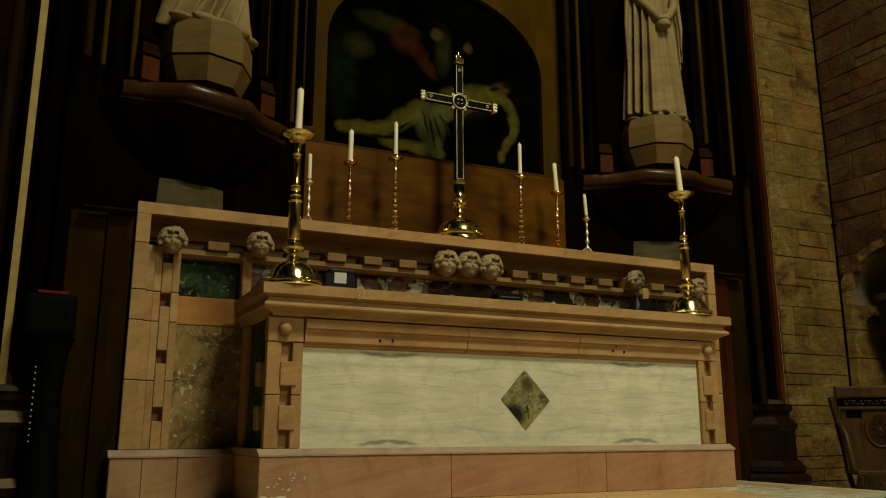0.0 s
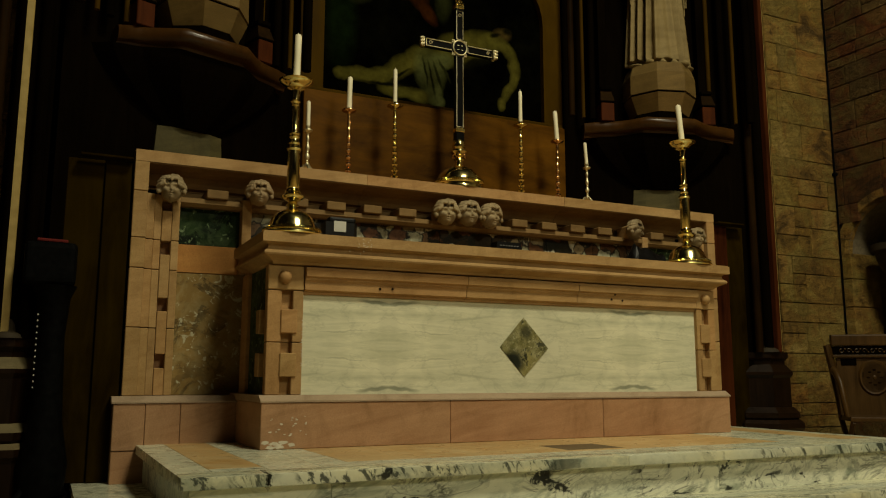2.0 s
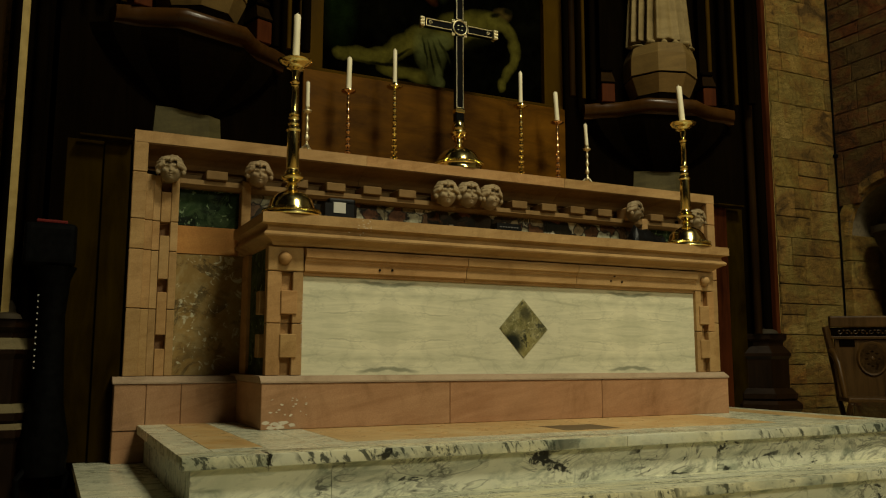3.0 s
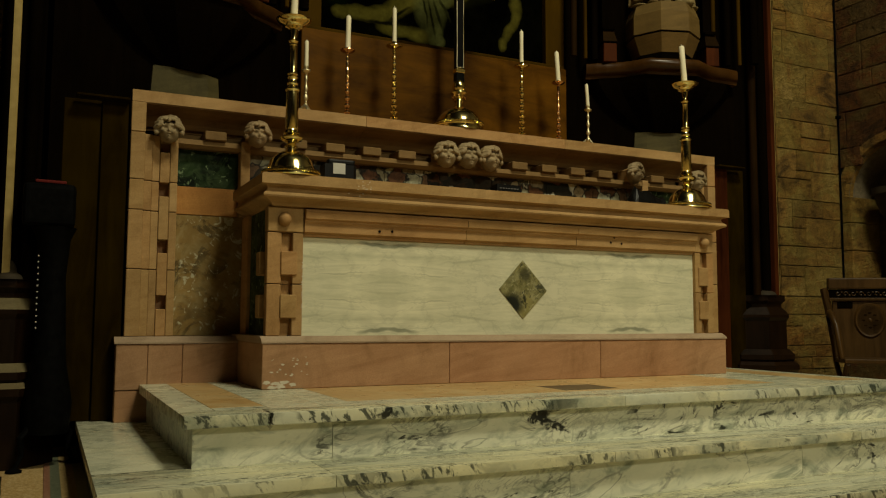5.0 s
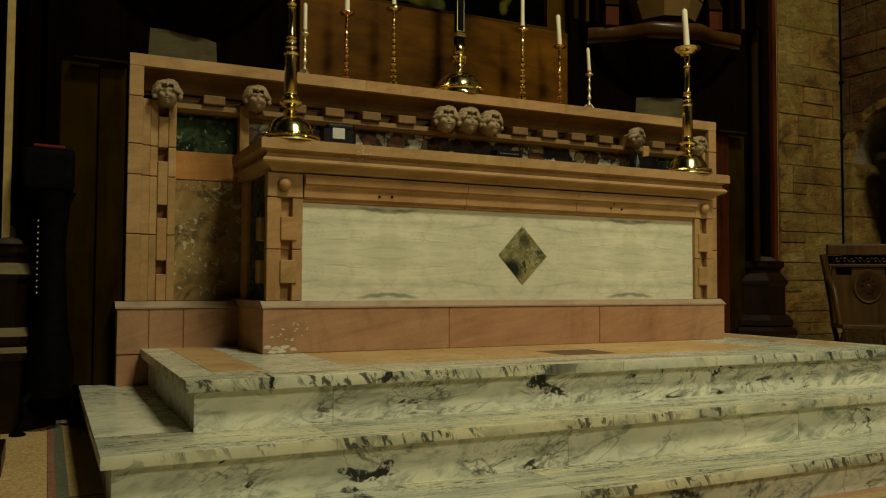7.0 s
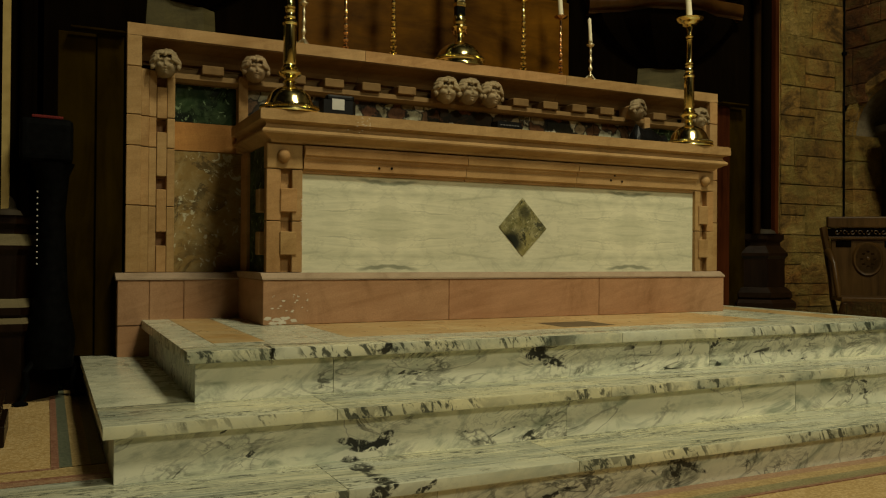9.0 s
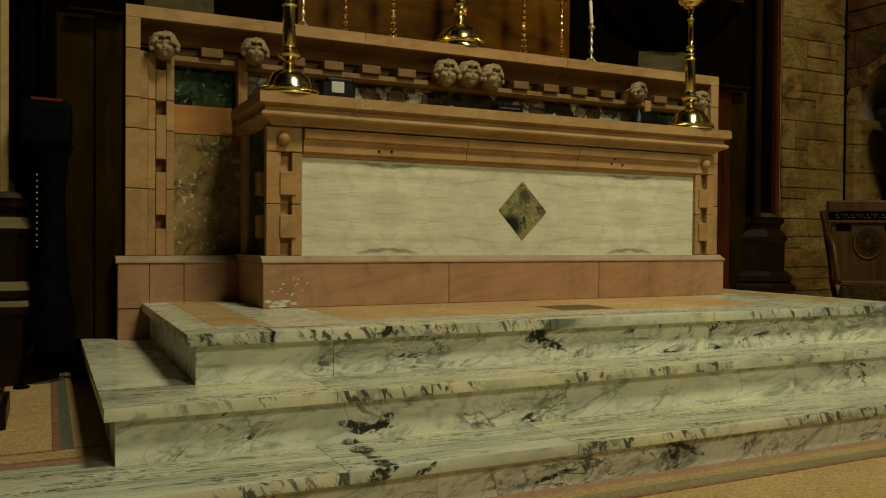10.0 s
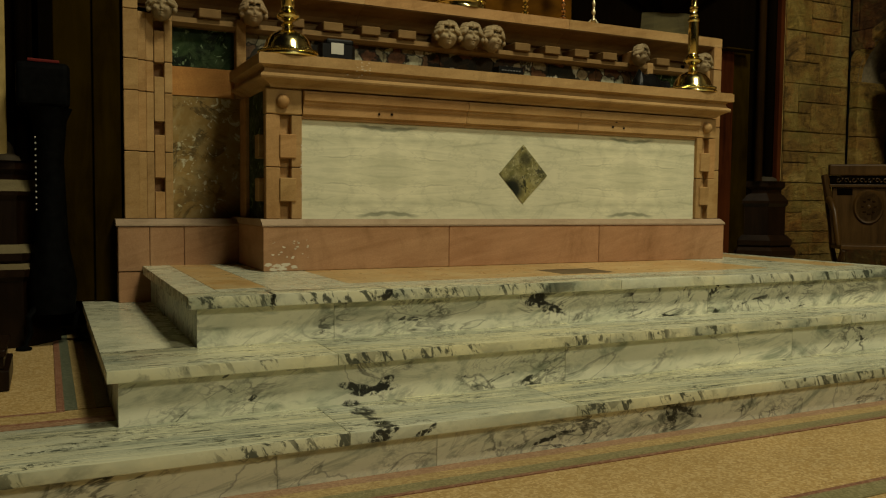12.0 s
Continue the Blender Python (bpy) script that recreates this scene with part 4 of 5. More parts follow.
part("frame_board", framed_opening(), FRAMEWOOD, pic, "golden-brown wooden board with an arched opening")
part("painting", flat_y(ARCH, 5.0, 5.01), painting_material(), pic, "very dark arched oil painting with pale shapes")
part("lower_panel", box(-1.0, 1.0, 4.90, 4.95, RT, 2.70, 0.004), GOLDRED, pic, "reddish-brown polished wooden panel")
part("sill_moulding", box(-1.0, 1.0, 4.93, 4.953, 2.70, 2.732, 0.006), FRAMEWOOD, pic)
part("back_board", box(-2.6, 2.6, 5.03, 5.17, 0.1, 8, 0), BLACKOAK, pic)


def wing(sgn):
    """Canted side of the altarpiece: panelled board, mullion shafts, bracket, pedestal."""
    ang = -18.5 * sgn
    base = Matrix.Translation((sgn * 1.72, 4.73, 0)) @ pose(0, 0, 0, 0, 0, ang)   # local x along the wing, -y out of it

    def put(name, bm, m, label="", smooth=False):
        return part(name, moved(bm, base), m, pic, label, smooth)
    put("wing_board", box(-0.72, 0.80, 0.0, 0.08, 0.3, 8, 0), BLACKOAK)
    for x, w, d, m in ((-0.70, 0.05, 0.14, OAK), (-0.60, 0.03, 0.10, FRAMEWOOD), (-0.52, 0.05, 0.07, BLACKOAK), (-0.42, 0.035, 0.05, FRAMEWOOD), (0.42, 0.035, 0.05, FRAMEWOOD),
                       (0.52, 0.05, 0.07, BLACKOAK), (0.60, 0.03, 0.10, FRAMEWOOD), (0.70, 0.06, 0.14, BLACKOAK)):
        put("shaft", lathe([(w / 2, 2.78), (w / 2, 7.9)], 10, at=(x, -d, 0)), m, smooth=True)
    # bracket shelf with a canted centre, swept ends and a rolled lip
    def outline(g):
        half = [(0.59, 0.0), (0.59, -0.07 - g * 0.3), (0.55, -0.082 - g * 0.4), (0.50, -0.10 - g * 0.5), (0.43, -0.115 - g * 0.6), (0.36, -0.135 - g * 0.7), (0.29, -0.17 - g * 0.9), (0.24, -0.21 - g), (0.18, -0.26 - g)]
        # the far end of one bracket stops short against a post
        short = lambda x: 0.3 + (x - 0.3) * 0.6 if sgn < 0 and x > 0.3 else x
        return [(-short(x), y) for x, y in half] + half[::-1]
    bm = bmesh.new()
    loops = []
    for k in range(13):
        a0 = math.pi * k / 12
        loops.append([bm.verts.new((x, y, 2.704 + 0.041 * math.cos(a0))) for x, y in outline(0.02 + 0.045 * math.sin(a0))])
    loops.append([bm.verts.new((x, y, 2.655)) for x, y in outline(-0.012)])
    loops.append([bm.verts.new((x, y, 2.634)) for x, y in outline(-0.02)])
    for p, q in zip(loops, loops[1:]):
        for i in range(len(p)):
            j = (i + 1) % len(p)
            bm.faces.new((p[i], p[j], q[j], q[i]))
    bm.faces.new(loops[0])
    bm.faces.new(loops[-1])
    put("bracket_shelf", bm, SHELFWOOD, "polished brown moulded bracket shelf", True)
    bm = bmesh.new()
    loops = []
    for k in range(9):
        s = 1 - (k / 8) ** 1.6 * 0.72
        loops.append([bm.verts.new((x * s, y * s, 2.635 - k * 0.047)) for x, y in ((-0.58, 0.0), (-0.5, -0.09), (-0.36, -0.13), (-0.2, -0.25), (0.2, -0.25), (0.36, -0.13), (0.5, -0.09), (0.58, 0))])
    for p, q in zip(loops, loops[1:]):
        for i in range(8):
            bm.faces.new((p[i], p[(i + 1) % 8], q[(i + 1) % 8], q[i]))
    bm.faces.new(loops[0])
    bm.faces.new(loops[-1])
    put("bracket_coving", bm, BLACKOAK)
    # pedestal: half octagon in three courses with a groove
    def half_oct(r, z0, z1, bm=None, top=1.0):
        return prism(octagon(0, -0.07, r), z0, z1, bm, top, (0, -0.07))
    put("pedestal_drum", half_oct(0.215, 2.746, 2.80), BLACKOAK)
    put("pedestal_stone", half_oct(0.218, 2.80, 2.93, top=1.25), PEDESTAL)
    put("pedestal_groove", half_oct(0.262, 2.93, 2.945), BLACKOAK)
    put("pedestal_stone", half_oct(0.277, 2.945, 3.09, top=0.99), PEDESTAL)
    put("pedestal_stone", half_oct(0.272, 3.09, 3.17, top=0.90), PEDESTAL)
    for x in (-sgn * (0.43 if sgn > 0 else 0.39), sgn * 0.36):
        put("buttress_base", box(x - 0.05, x + 0.05, -0.16, 0, 2.746, 2.885, 0.004), REDWOOD)
        put("buttress_band", box(x - 0.055, x + 0.055, -0.165, 0, 2.885, 2.90, 0.006), BLACKOAK)
        put("buttress_weathering", prism([(x - 0.054, 0), (x - 0.054, -0.162), (x + 0.054, -0.162), (x + 0.054, 0)], 2.90, 2.99, None, 0.75, (x, 0)), OAK)
        put("buttress_cap", box(x - 0.045, x + 0.045, -0.14, 0, 2.99, 3.02, 0.006), BLACKOAK)
        put("buttress_shaft", box(x - 0.03, x + 0.03, -0.07, 0, 3.02, 7.9, 0), BLACKOAK)
    # stone corbel on the shelf below, coloured dark for the bracket's shade
    put("corbel_stone", prism([(-0.21, 0.0), (-0.21, -0.015), (-0.12, -0.045), (0.12, -0.045), (0.21, -0.015), (0.21, 0)], RT - 0.002, 2.258, None, 0.94, (0, 0)), BUFF, "plain buff stone corbel with the bracket's shade in its colour")
    return base


WL, WR = wing(-1), wing(1)


def robe(height, foot_r, top_r, folds, lean, flare=1.6, wave=0.018, seed=1):
    """A draped figure's robe: a flaring column with folds, each (degrees, drift upwards, depth, width in degrees)."""
    rnd = random.Random(seed)
    ph = [rnd.uniform(0, 6.28) for _ in range(3)]
    bm = bmesh.new()
    n, m = 220, 44
    rings = []
    for j in range(m + 1):
        h = j / m
        ring = []
        for i in range(n):
            a = 360.0 * i / n
            f = 0.025 * math.sin(radians(3 * a) + ph[0] + h) + 0.018 * math.sin(radians(7 * a) + ph[1] - 2 * h)
            for at, drift, depth, width in folds:
                d = (a - at - drift * h + 180) % 360 - 180
                w = width * (1 - 0.35 * h)
                f -= 1.35 * depth * math.exp(-(d / w) ** 2) * (1 - 0.45 * h)
                f += 0.45 * depth * math.exp(-((d - 1.9 * w) / w) ** 2) * (1 - 0.45 * h)
            r = (foot_r * (1 - h) ** flare + top_r * (1 - (1 - h) ** flare)) * (1 + f)
            c = radians(a)
            ring.append(bm.verts.new((r * math.cos(c) * 1.12 + lean * h, r * math.sin(c) * 0.85, height * h + (1 - h) ** 12 * wave * math.sin(5 * c + ph[2]))))
        rings.append(ring)
    for a, b in zip(rings, rings[1:]):
        for i in range(n):
            bm.faces.new((a[i], a[(i + 1) % n], b[(i + 1) % n], b[i]))
    bm.faces.new(rings[0])
    bm.faces.new(rings[-1])
    return bm


def statue_right():
    folds = [(188, 4, 0.22, 7), (208, 6, 0.30, 6), (226, 8, 0.34, 6), (243, 8, 0.26, 5), (285, -6, 0.10, 9), (306, -12, 0.24, 6), (326, -12, 0.30, 7), (345, -8, 0.2, 7), (20, 0, 0.2, 10), (160, 0, 0.2, 10)]
    bm = moved(robe(1.25, 0.222, 0.152, folds, -0.01, 1.5, 0.014, 3), pose(0, -0.07, 3.215))
    prism(octagon(0.0, -0.07, 0.12), 3.165, 3.235, bm, 1.0, (0, -0.07))
    for x, w in ((-0.12, 0.045), (-0.02, 0.04), (0.07, 0.042), (0.15, 0.05)):
        blob(x, -0.215, 3.186, w * 0.75, 0.06, 0.028, bm)
    blob(-0.19, -0.14, 3.18, 0.06, 0.06, 0.014, bm)
    blob(0.20, -0.14, 3.18, 0.06, 0.06, 0.014, bm)
    # gathered sleeve cuffs and the rounded end of a girdle
    lathe([(0, 3.91), (0.03, 3.91), (0.055, 3.925), (0.06, 3.95), (0.045, 3.965), (0.058, 3.98), (0.04, 4.01), (0, 4.02)], 18, bm, (0.05, -0.235, 0))
    tube([(-0.17, -0.15, 4.25), (-0.07, -0.22, 4.10), (0.0, -0.24, 4.01), (0.05, -0.23, 3.99)], 0.034, 10, bm)
    tube([(0.19, -0.14, 4.25), (0.15, -0.2, 4.10), (0.10, -0.225, 4.02), (0.05, -0.225, 3.99)], 0.034, 10, bm)
    for sx in (-1, 1):
        for k in range(3):
            tube([(sx * (0.17 + 0.014 * k), -0.10 - 0.025 * k, 4.3), (sx * (0.20 + 0.012 * k), -0.11 - 0.025 * k, 3.95), (sx * (0.205 + 0.008 * k), -0.11 - 0.02 * k, 3.55 + 0.06 * k)], 0.022, 8, bm, 0.3)
    return bm


def statue_left():
    folds = [(196, 70, 0.20, 9), (222, 85, 0.26, 8), (246, 95, 0.30, 8), (270, 95, 0.26, 9), (296, 80, 0.24, 8), (322, 60, 0.22, 9), (350, 40, 0.2, 10), (150, 60, 0.2, 12)]
    bm = moved(robe(0.95, 0.262, 0.20, folds, 0.03, 2.6, 0.03, 9), pose(0, -0.05, 3.176))
    # cloth gathered on the pedestal round the hem
    for x, y, rx, ry, rz in ((-0.20, -0.17, 0.09, 0.05, 0.022), (-0.09, -0.235, 0.07, 0.05, 0.036), (0.02, -0.255, 0.09, 0.04, 0.026), (0.13, -0.225, 0.06, 0.05, 0.040), (0.22, -0.15, 0.08, 0.06, 0.028)):
        blob(x, y, 3.182, rx, ry, rz, bm)
    return bm


for f, base, lab in ((statue_right, WR, "pale stone statue in a long pleated robe"), (statue_left, WL, "pale stone statue with bunched drapery")):
    ob = mesh_ob("statue", moved(f(), base), STATUE, True)
    weld = ob.modifiers.new("one_skin", "REMESH")
    weld.mode, weld.voxel_size, weld.use_smooth_shade = "VOXEL", 0.006, True
    tagged(ob, lab, "statue")


def pier(sgn):
    """Moulded oak pier base and the gilt-edged post above it, at the outer edge of the altarpiece."""
    p = thing("pier", "dark oak pier with a moulded base and gilt edge", "pier", "altarpiece piers", "structure")
    cx, cy = sgn * 2.53, 4.62
    bx = cx if sgn > 0 else cx - 0.07
    z = F1
    for r, z0, z1, t in ((0.30, z, 0.48, 1.0), (0.30, 0.48, 0.50, 1.07), (0.32, 0.50, 0.535, 1.0), (0.32, 0.535, 0.56, 0.90), (0.275, 0.56, 0.575, 1.05), (0.29, 0.575, 0.61, 1.0), (0.29, 0.61, 0.65, 0.85), (0.235, 0.65, 0.86, 1.0),
                         (0.235, 0.86, 0.885, 1.08), (0.255, 0.885, 0.905, 1.0), (0.255, 0.905, 0.96, 0.80), (0.20, 0.96, 0.985, 1.0), (0.20, 0.985, 1.01, 1.14), (0.228, 1.01, 1.05, 1.0)):
        # the left base's sloping faces are coloured pale, as if lit
        part("base_moulding", prism(octagon(bx, cy, r), z0, z1, None, t, (bx, cy)), LITSLOPE if sgn < 0 and t < 0.95 else BASEWOOD, p)
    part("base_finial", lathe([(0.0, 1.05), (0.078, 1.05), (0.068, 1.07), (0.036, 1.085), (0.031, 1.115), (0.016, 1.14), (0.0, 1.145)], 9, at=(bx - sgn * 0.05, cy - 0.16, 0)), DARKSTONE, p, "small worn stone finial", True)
    if sgn > 0:
        part("edge_moulding", box(2.522, 2.561, 4.405, 4.47, 1.05, 7.9, 0.008, seg=2), REDWOOD, p)
    part("post", box(cx - 0.10, cx + 0.10, 4.47, 4.95, 1.05, 7.9, 0.01), BLACKOAK, p)
    for dx, r in ((-0.15, 0.03), (-0.05, 0.035), (0.05, 0.03)):
        part("post_shaft", lathe([(r, 1.05), (r, 7.9)], 12, at=(cx + dx, 4.455, 0)), BLACKOAK if dx > -0.1 else OAK, p, smooth=True)
    # right strip faces the lamp less; its colour is darkened to show that
    part("gilt_edge", box(*sorted((sgn * (2.562 if sgn > 0 else 2.545), sgn * 2.585)), 4.42, 4.47, 1.05, 7.9, 0.006), GILT if sgn < 0 else SHADEGILT, p, "dull gilded edge strip")
    return p


pier(-1)
pier(1)
side = thing("side_panelling", "dark brown oak panelling beside the retable", "panelling", kind="structure")
for sg in (-1, 1):
    xs = [2.03, 2.16, 2.34]
    for a, b in zip(xs, xs[1:]):
        part("panel_board", box(*sorted((sg * (a + 0.001), sg * (b - 0.001))), 4.50 if a < 2.1 else 4.52, 4.62, 0.35, 1.99, 0.003), PANELWOOD if sg < 0 or a > 2.1 else REDWOOD, side)
    part("panel_ledge", box(*sorted((sg * 2.028, sg * 2.285)), 4.44, 4.5, 1.991, 2.004, 0.003), PANELWOOD, side)

# ---- brass ----


def turned_stick(name, prof, candle_r, candle_h, metal_m, label, at, tilt=(0, 0), bead=None, foot=None):
    st_ = thing(name, label, "candlestick", "altar candlesticks", at=at)
    top = prof[-1][1]
    part("stem", lathe([(0, prof[0][1]), *prof, (0, top)], 28), metal_m, st_, smooth=True)
    c = lathe([(0, 0), (candle_r, 0), (candle_r * 1.02, candle_h * 0.1), (candle_r * 0.97, candle_h * 0.55), (candle_r, candle_h * 0.94), (candle_r * 0.8, candle_h * 0.985), (0.003, candle_h * 0.97), (0.0025, candle_h * 1.03), (0, candle_h * 1.03)], 16)
    part("candle", moved(c, pose(0, 0, top - 0.012, tilt[0], tilt[1], 0)), WAX, st_, "ivory wax candle", True)
    if bead:
        r, z, n = bead
        bm = bmesh.new()
        for i in range(n):
            a = 2 * math.pi * i / n
            blob(r * math.cos(a), r * math.sin(a), z, 0.006, 0.006, 0.007, bm, 6, 4)
        part("beaded_rim", bm, metal_m, st_, smooth=True)
    if foot:
        for i in range(3):
            a = 2 * math.pi * i / 3 + 0.5
            part("foot", tube([(0.015 * math.cos(a), 0.015 * math.sin(a), 0.07), (0.05 * math.cos(a), 0.05 * math.sin(a), 0.035), (0.065 * math.cos(a), 0.065 * math.sin(a), 0.006)], 0.008), metal_m, st_)
    return st_


BIG = [(0.141, 0.0), (0.145, 0.006), (0.140, 0.016), (0.136, 0.02), (0.130, 0.036), (0.116, 0.042), (0.108, 0.06), (0.098, 0.086), (0.080, 0.108), (0.056, 0.124), (0.036, 0.131),
       (0.024, 0.138), (0.022, 0.148), (0.034, 0.155), (0.024, 0.162), (0.020, 0.172), (0.040, 0.18), (0.054, 0.192), (0.056, 0.20), (0.046, 0.208), (0.030, 0.214), (0.040, 0.222),
       (0.030, 0.232), (0.027, 0.24), (0.031, 0.246), (0.029, 0.43), (0.033, 0.434), (0.036, 0.44), (0.033, 0.447), (0.025, 0.455), (0.022, 0.462), (0.028, 0.47), (0.022, 0.478),
       (0.018, 0.49), (0.022, 0.497), (0.026, 0.502), (0.018, 0.510), (0.026, 0.518), (0.018, 0.525), (0.017, 0.53), (0.016, 0.66), (0.020, 0.666), (0.014, 0.674), (0.024, 0.684),
       (0.016, 0.694), (0.014, 0.71), (0.018, 0.73), (0.020, 0.745), (0.042, 0.755), (0.046, 0.765), (0.060, 0.772), (0.080, 0.785), (0.084, 0.796), (0.078, 0.796), (0.056, 0.784), (0.034, 0.782), (0.022, 0.79), (0.022, 0.812)]
for x, tl in ((-1.308, (0, 1)), (1.262, (-1, -4))):
    turned_stick("altar_candlestick", [(r * 1.05, z * 1.022) for r, z in BIG], 0.0185, 0.25, BRASS, "tall polished brass candlestick on the altar", (x, 3.955, ALTAR_TOP), tl, (0.142, 0.029, 72))


def knops(h, r0, n, base_r, neck, dish_r):
    """A stem of n swelling knops, smaller towards the top, below a flat dish."""
    p = [(base_r, 0.0), (base_r, 0.008), (base_r * 0.85, 0.014), (base_r * 0.4, 0.03), (neck, 0.04)]
    z, step_h = 0.04, (h - 0.085) / n
    for k in range(n):
        r = r0 * (1 - 0.5 * k / n)
        p += [(neck, z + step_h * 0.08), (r * 0.75, z + step_h * 0.22), (r, z + step_h * 0.42), (r * 0.8, z + step_h * 0.62), (neck * 1.1, z + step_h * 0.82), (neck * 1.5, z + step_h * 0.9), (neck, z + step_h * 0.97)]
        z += step_h
    p += [(neck * 1.3, h - 0.044), (dish_r * 0.8, h - 0.036), (dish_r, h - 0.028), (dish_r * 0.98, h - 0.024), (dish_r * 0.4, h - 0.028), (neck * 1.6, h - 0.024), (0.014, h - 0.012), (0.016, h)]
    return p


for sg in (-1, 1):
    turned_stick("altar_candlestick", knops(0.545, 0.025, 12, 0.06, 0.009, 0.052), 0.0135, 0.235, BRASS, "knopped brass candlestick on the stone shelf", (sg * 0.468, 4.66, RT), (0, 0))
    turned_stick("altar_candlestick", knops(0.475, 0.021, 9, 0.06, 0.008, 0.046), 0.0165, 0.205, COPPER, "reddish brass candlestick on the stone shelf", (sg * 0.773, 4.67, RT), (0, 1 if sg < 0 else -4))
    turned_stick("altar_candlestick", knops(0.315, 0.018, 4, 0.02, 0.006, 0.028), 0.0125, 0.17, SILVER, "small pale brass candlestick on the stone shelf", (sg * 1.03, 4.68, RT), (0, 0 if sg < 0 else -4), None, True)

cross = thing("altar_cross", "black and gilt standing cross on a domed brass foot", "cross", at=(-0.024, 4.632, RT))
part("base_ring", lathe([(0, 0), (0.162, 0), (0.163, 0.012), (0.158, 0.02), (0.160, 0.031), (0, 0.031)], 36), BRASS, cross, smooth=True)
part("foot", lathe([(r * 1.11, z * 1.12 + 0.031) for r, z in ((0, 0), (0.142, 0), (0.145, 0.008), (0.138, 0.018), (0.134, 0.03), (0.124, 0.055), (0.102, 0.085), (0.070, 0.108), (0.036, 0.120), (0.022, 0.13), (0.020, 0.15), (0.030, 0.158),
                    (0.028, 0.166), (0.020, 0.175), (0.036, 0.19), (0.050, 0.205), (0.046, 0.215), (0.030, 0.222), (0.040, 0.24), (0.036, 0.262), (0.024, 0.28), (0, 0.28))], 36), BRASS, cross, "domed polished brass foot", True)
bm = bmesh.new()
for i in range(72):
    a = 2 * math.pi * i / 72
    blob(0.1555 * math.cos(a), 0.1555 * math.sin(a), 0.057, 0.006, 0.006, 0.007, bm, 6, 4)
part("beaded_rim", bm, BRASS, cross, smooth=True)
for i in range(6):
    a = math.pi * i / 3
    part("garnet_setting", blob(0.044 * math.cos(a), 0.044 * math.sin(a), 0.236, 0.009, 0.009, 0.012, None, 8, 6), COPPER, cross, smooth=True)
CZ = 0.975
part("shaft_collar", box(-0.034, 0.034, -0.026, 0.026, 0.395, 0.42, 0.003), BRASS, cross)
part("shaft_block", box(-0.030, 0.030, -0.022, 0.022, 0.28, 0.395, 0.003), ENAMEL, cross)
part("upright", box(-0.030, 0.030, -0.016, 0.016, 0.42, 1.256, 0.002), ENAMEL, cross, "black enamelled upright")
part("crossbar", box(-0.25, 0.25, -0.014, 0.014, CZ - 0.030, CZ + 0.030, 0.002), ENAMEL, cross, "black enamelled crossbar")


def wire(points, r=0.0032, closed=False):
    return tube(points + ([points[0]] if closed else []), r, 6)


yf = -0.018
for pts in ([(-0.024, yf, 0.43), (0.024, yf, 0.43), (0.024, yf, CZ - 0.06), (-0.024, yf, CZ - 0.06)], [(-0.024, yf, CZ + 0.06), (0.024, yf, CZ + 0.06), (0.024, yf, 1.235), (-0.024, yf, 1.235)],
            [(-0.245, yf, CZ - 0.024), (-0.06, yf, CZ - 0.024), (-0.06, yf, CZ + 0.024), (-0.245, yf, CZ + 0.024)], [(0.06, yf, CZ - 0.024), (0.245, yf, CZ - 0.024), (0.245, yf, CZ + 0.024), (0.06, yf, CZ + 0.024)]):
    part("gilt_outline", wire(pts, closed=True), SILVER, cross, "thin pale gilt outline")
for cx_, cz_ in ((0, 1.205), (-0.215, CZ), (0.215, CZ)):
    part("gilt_scroll", wire([(cx_ + 0.014 * math.cos(a * 0.6) * (1 - a / 16), yf, cz_ + 0.014 * math.sin(a * 0.6) * (1 - a / 16)) for a in range(13)], 0.0025), SILVER, cross)
part("centre_ring", wire([(0.050 * math.cos(a * math.pi / 16), yf - 0.004, CZ + 0.050 * math.sin(a * math.pi / 16)) for a in range(33)], 0.005), SILVER, cross)
part("centre_boss", moved(lathe([(0, 0), (0.047, 0), (0.047, 0.006), (0, 0.006)], 28), pose(0, yf + 0.004, CZ, 90, 0, 0)), ENAMEL, cross)
for a in range(4):
    dx, dz = math.cos(math.pi / 4 + a * math.pi / 2), math.sin(math.pi / 4 + a * math.pi / 2)
    part("centre_cross", box(dx * 0.02 - 0.006, dx * 0.02 + 0.006, yf - 0.008, yf, CZ + dz * 0.02 - 0.002, CZ + dz * 0.02 + 0.002, 0), SILVER, cross)
    bm = bmesh.new()
    for ex, ez in ((0, 0), (0.012, 0), (0, 0.012), (0.012, 0.012)):
        blob(dx * 0.062 + (ex - 0.006), yf + 0.008, CZ + dz * 0.062 + (ez - 0.006), 0.007, 0.007, 0.007, bm, 8, 6)
    part("corner_beads", bm, SILVER, cross, smooth=True)
for cx_, cz_, hor in ((-0.268, CZ, True), (0.268, CZ, True), (0, 1.268, False)):
    bm = box(cx_ - (0.012 if hor else 0.034), cx_ + (0.012 if hor else 0.034), -0.022, 0.022, cz_ - (0.034 if hor else 0.014), cz_ + (0.034 if hor else 0.014), 0.003)
    for k in range(-1, 2):
        for q in (0, 1):
            blob(cx_ + (math.copysign(0.014 * q, cx_) if hor else k * 0.022), -0.02, cz_ + (k * 0.022 if hor else 0.018 * q), 0.010, 0.010, 0.010, bm, 8, 6)
    if not hor:
        blob(0, 0, cz_ + 0.05, 0.016, 0.014, 0.018, bm, 10, 8)
        blob(0, 0, cz_ + 0.072, 0.008, 0.008, 0.012, bm, 8, 6)
        for s in (-1, 1):
            blob(s * 0.02, 0, cz_ + 0.045, 0.009, 0.009, 0.01, bm, 8, 6)
    part("finial", bm, BRASS if not hor else SILVER, cross, "cast gilt finial", True)

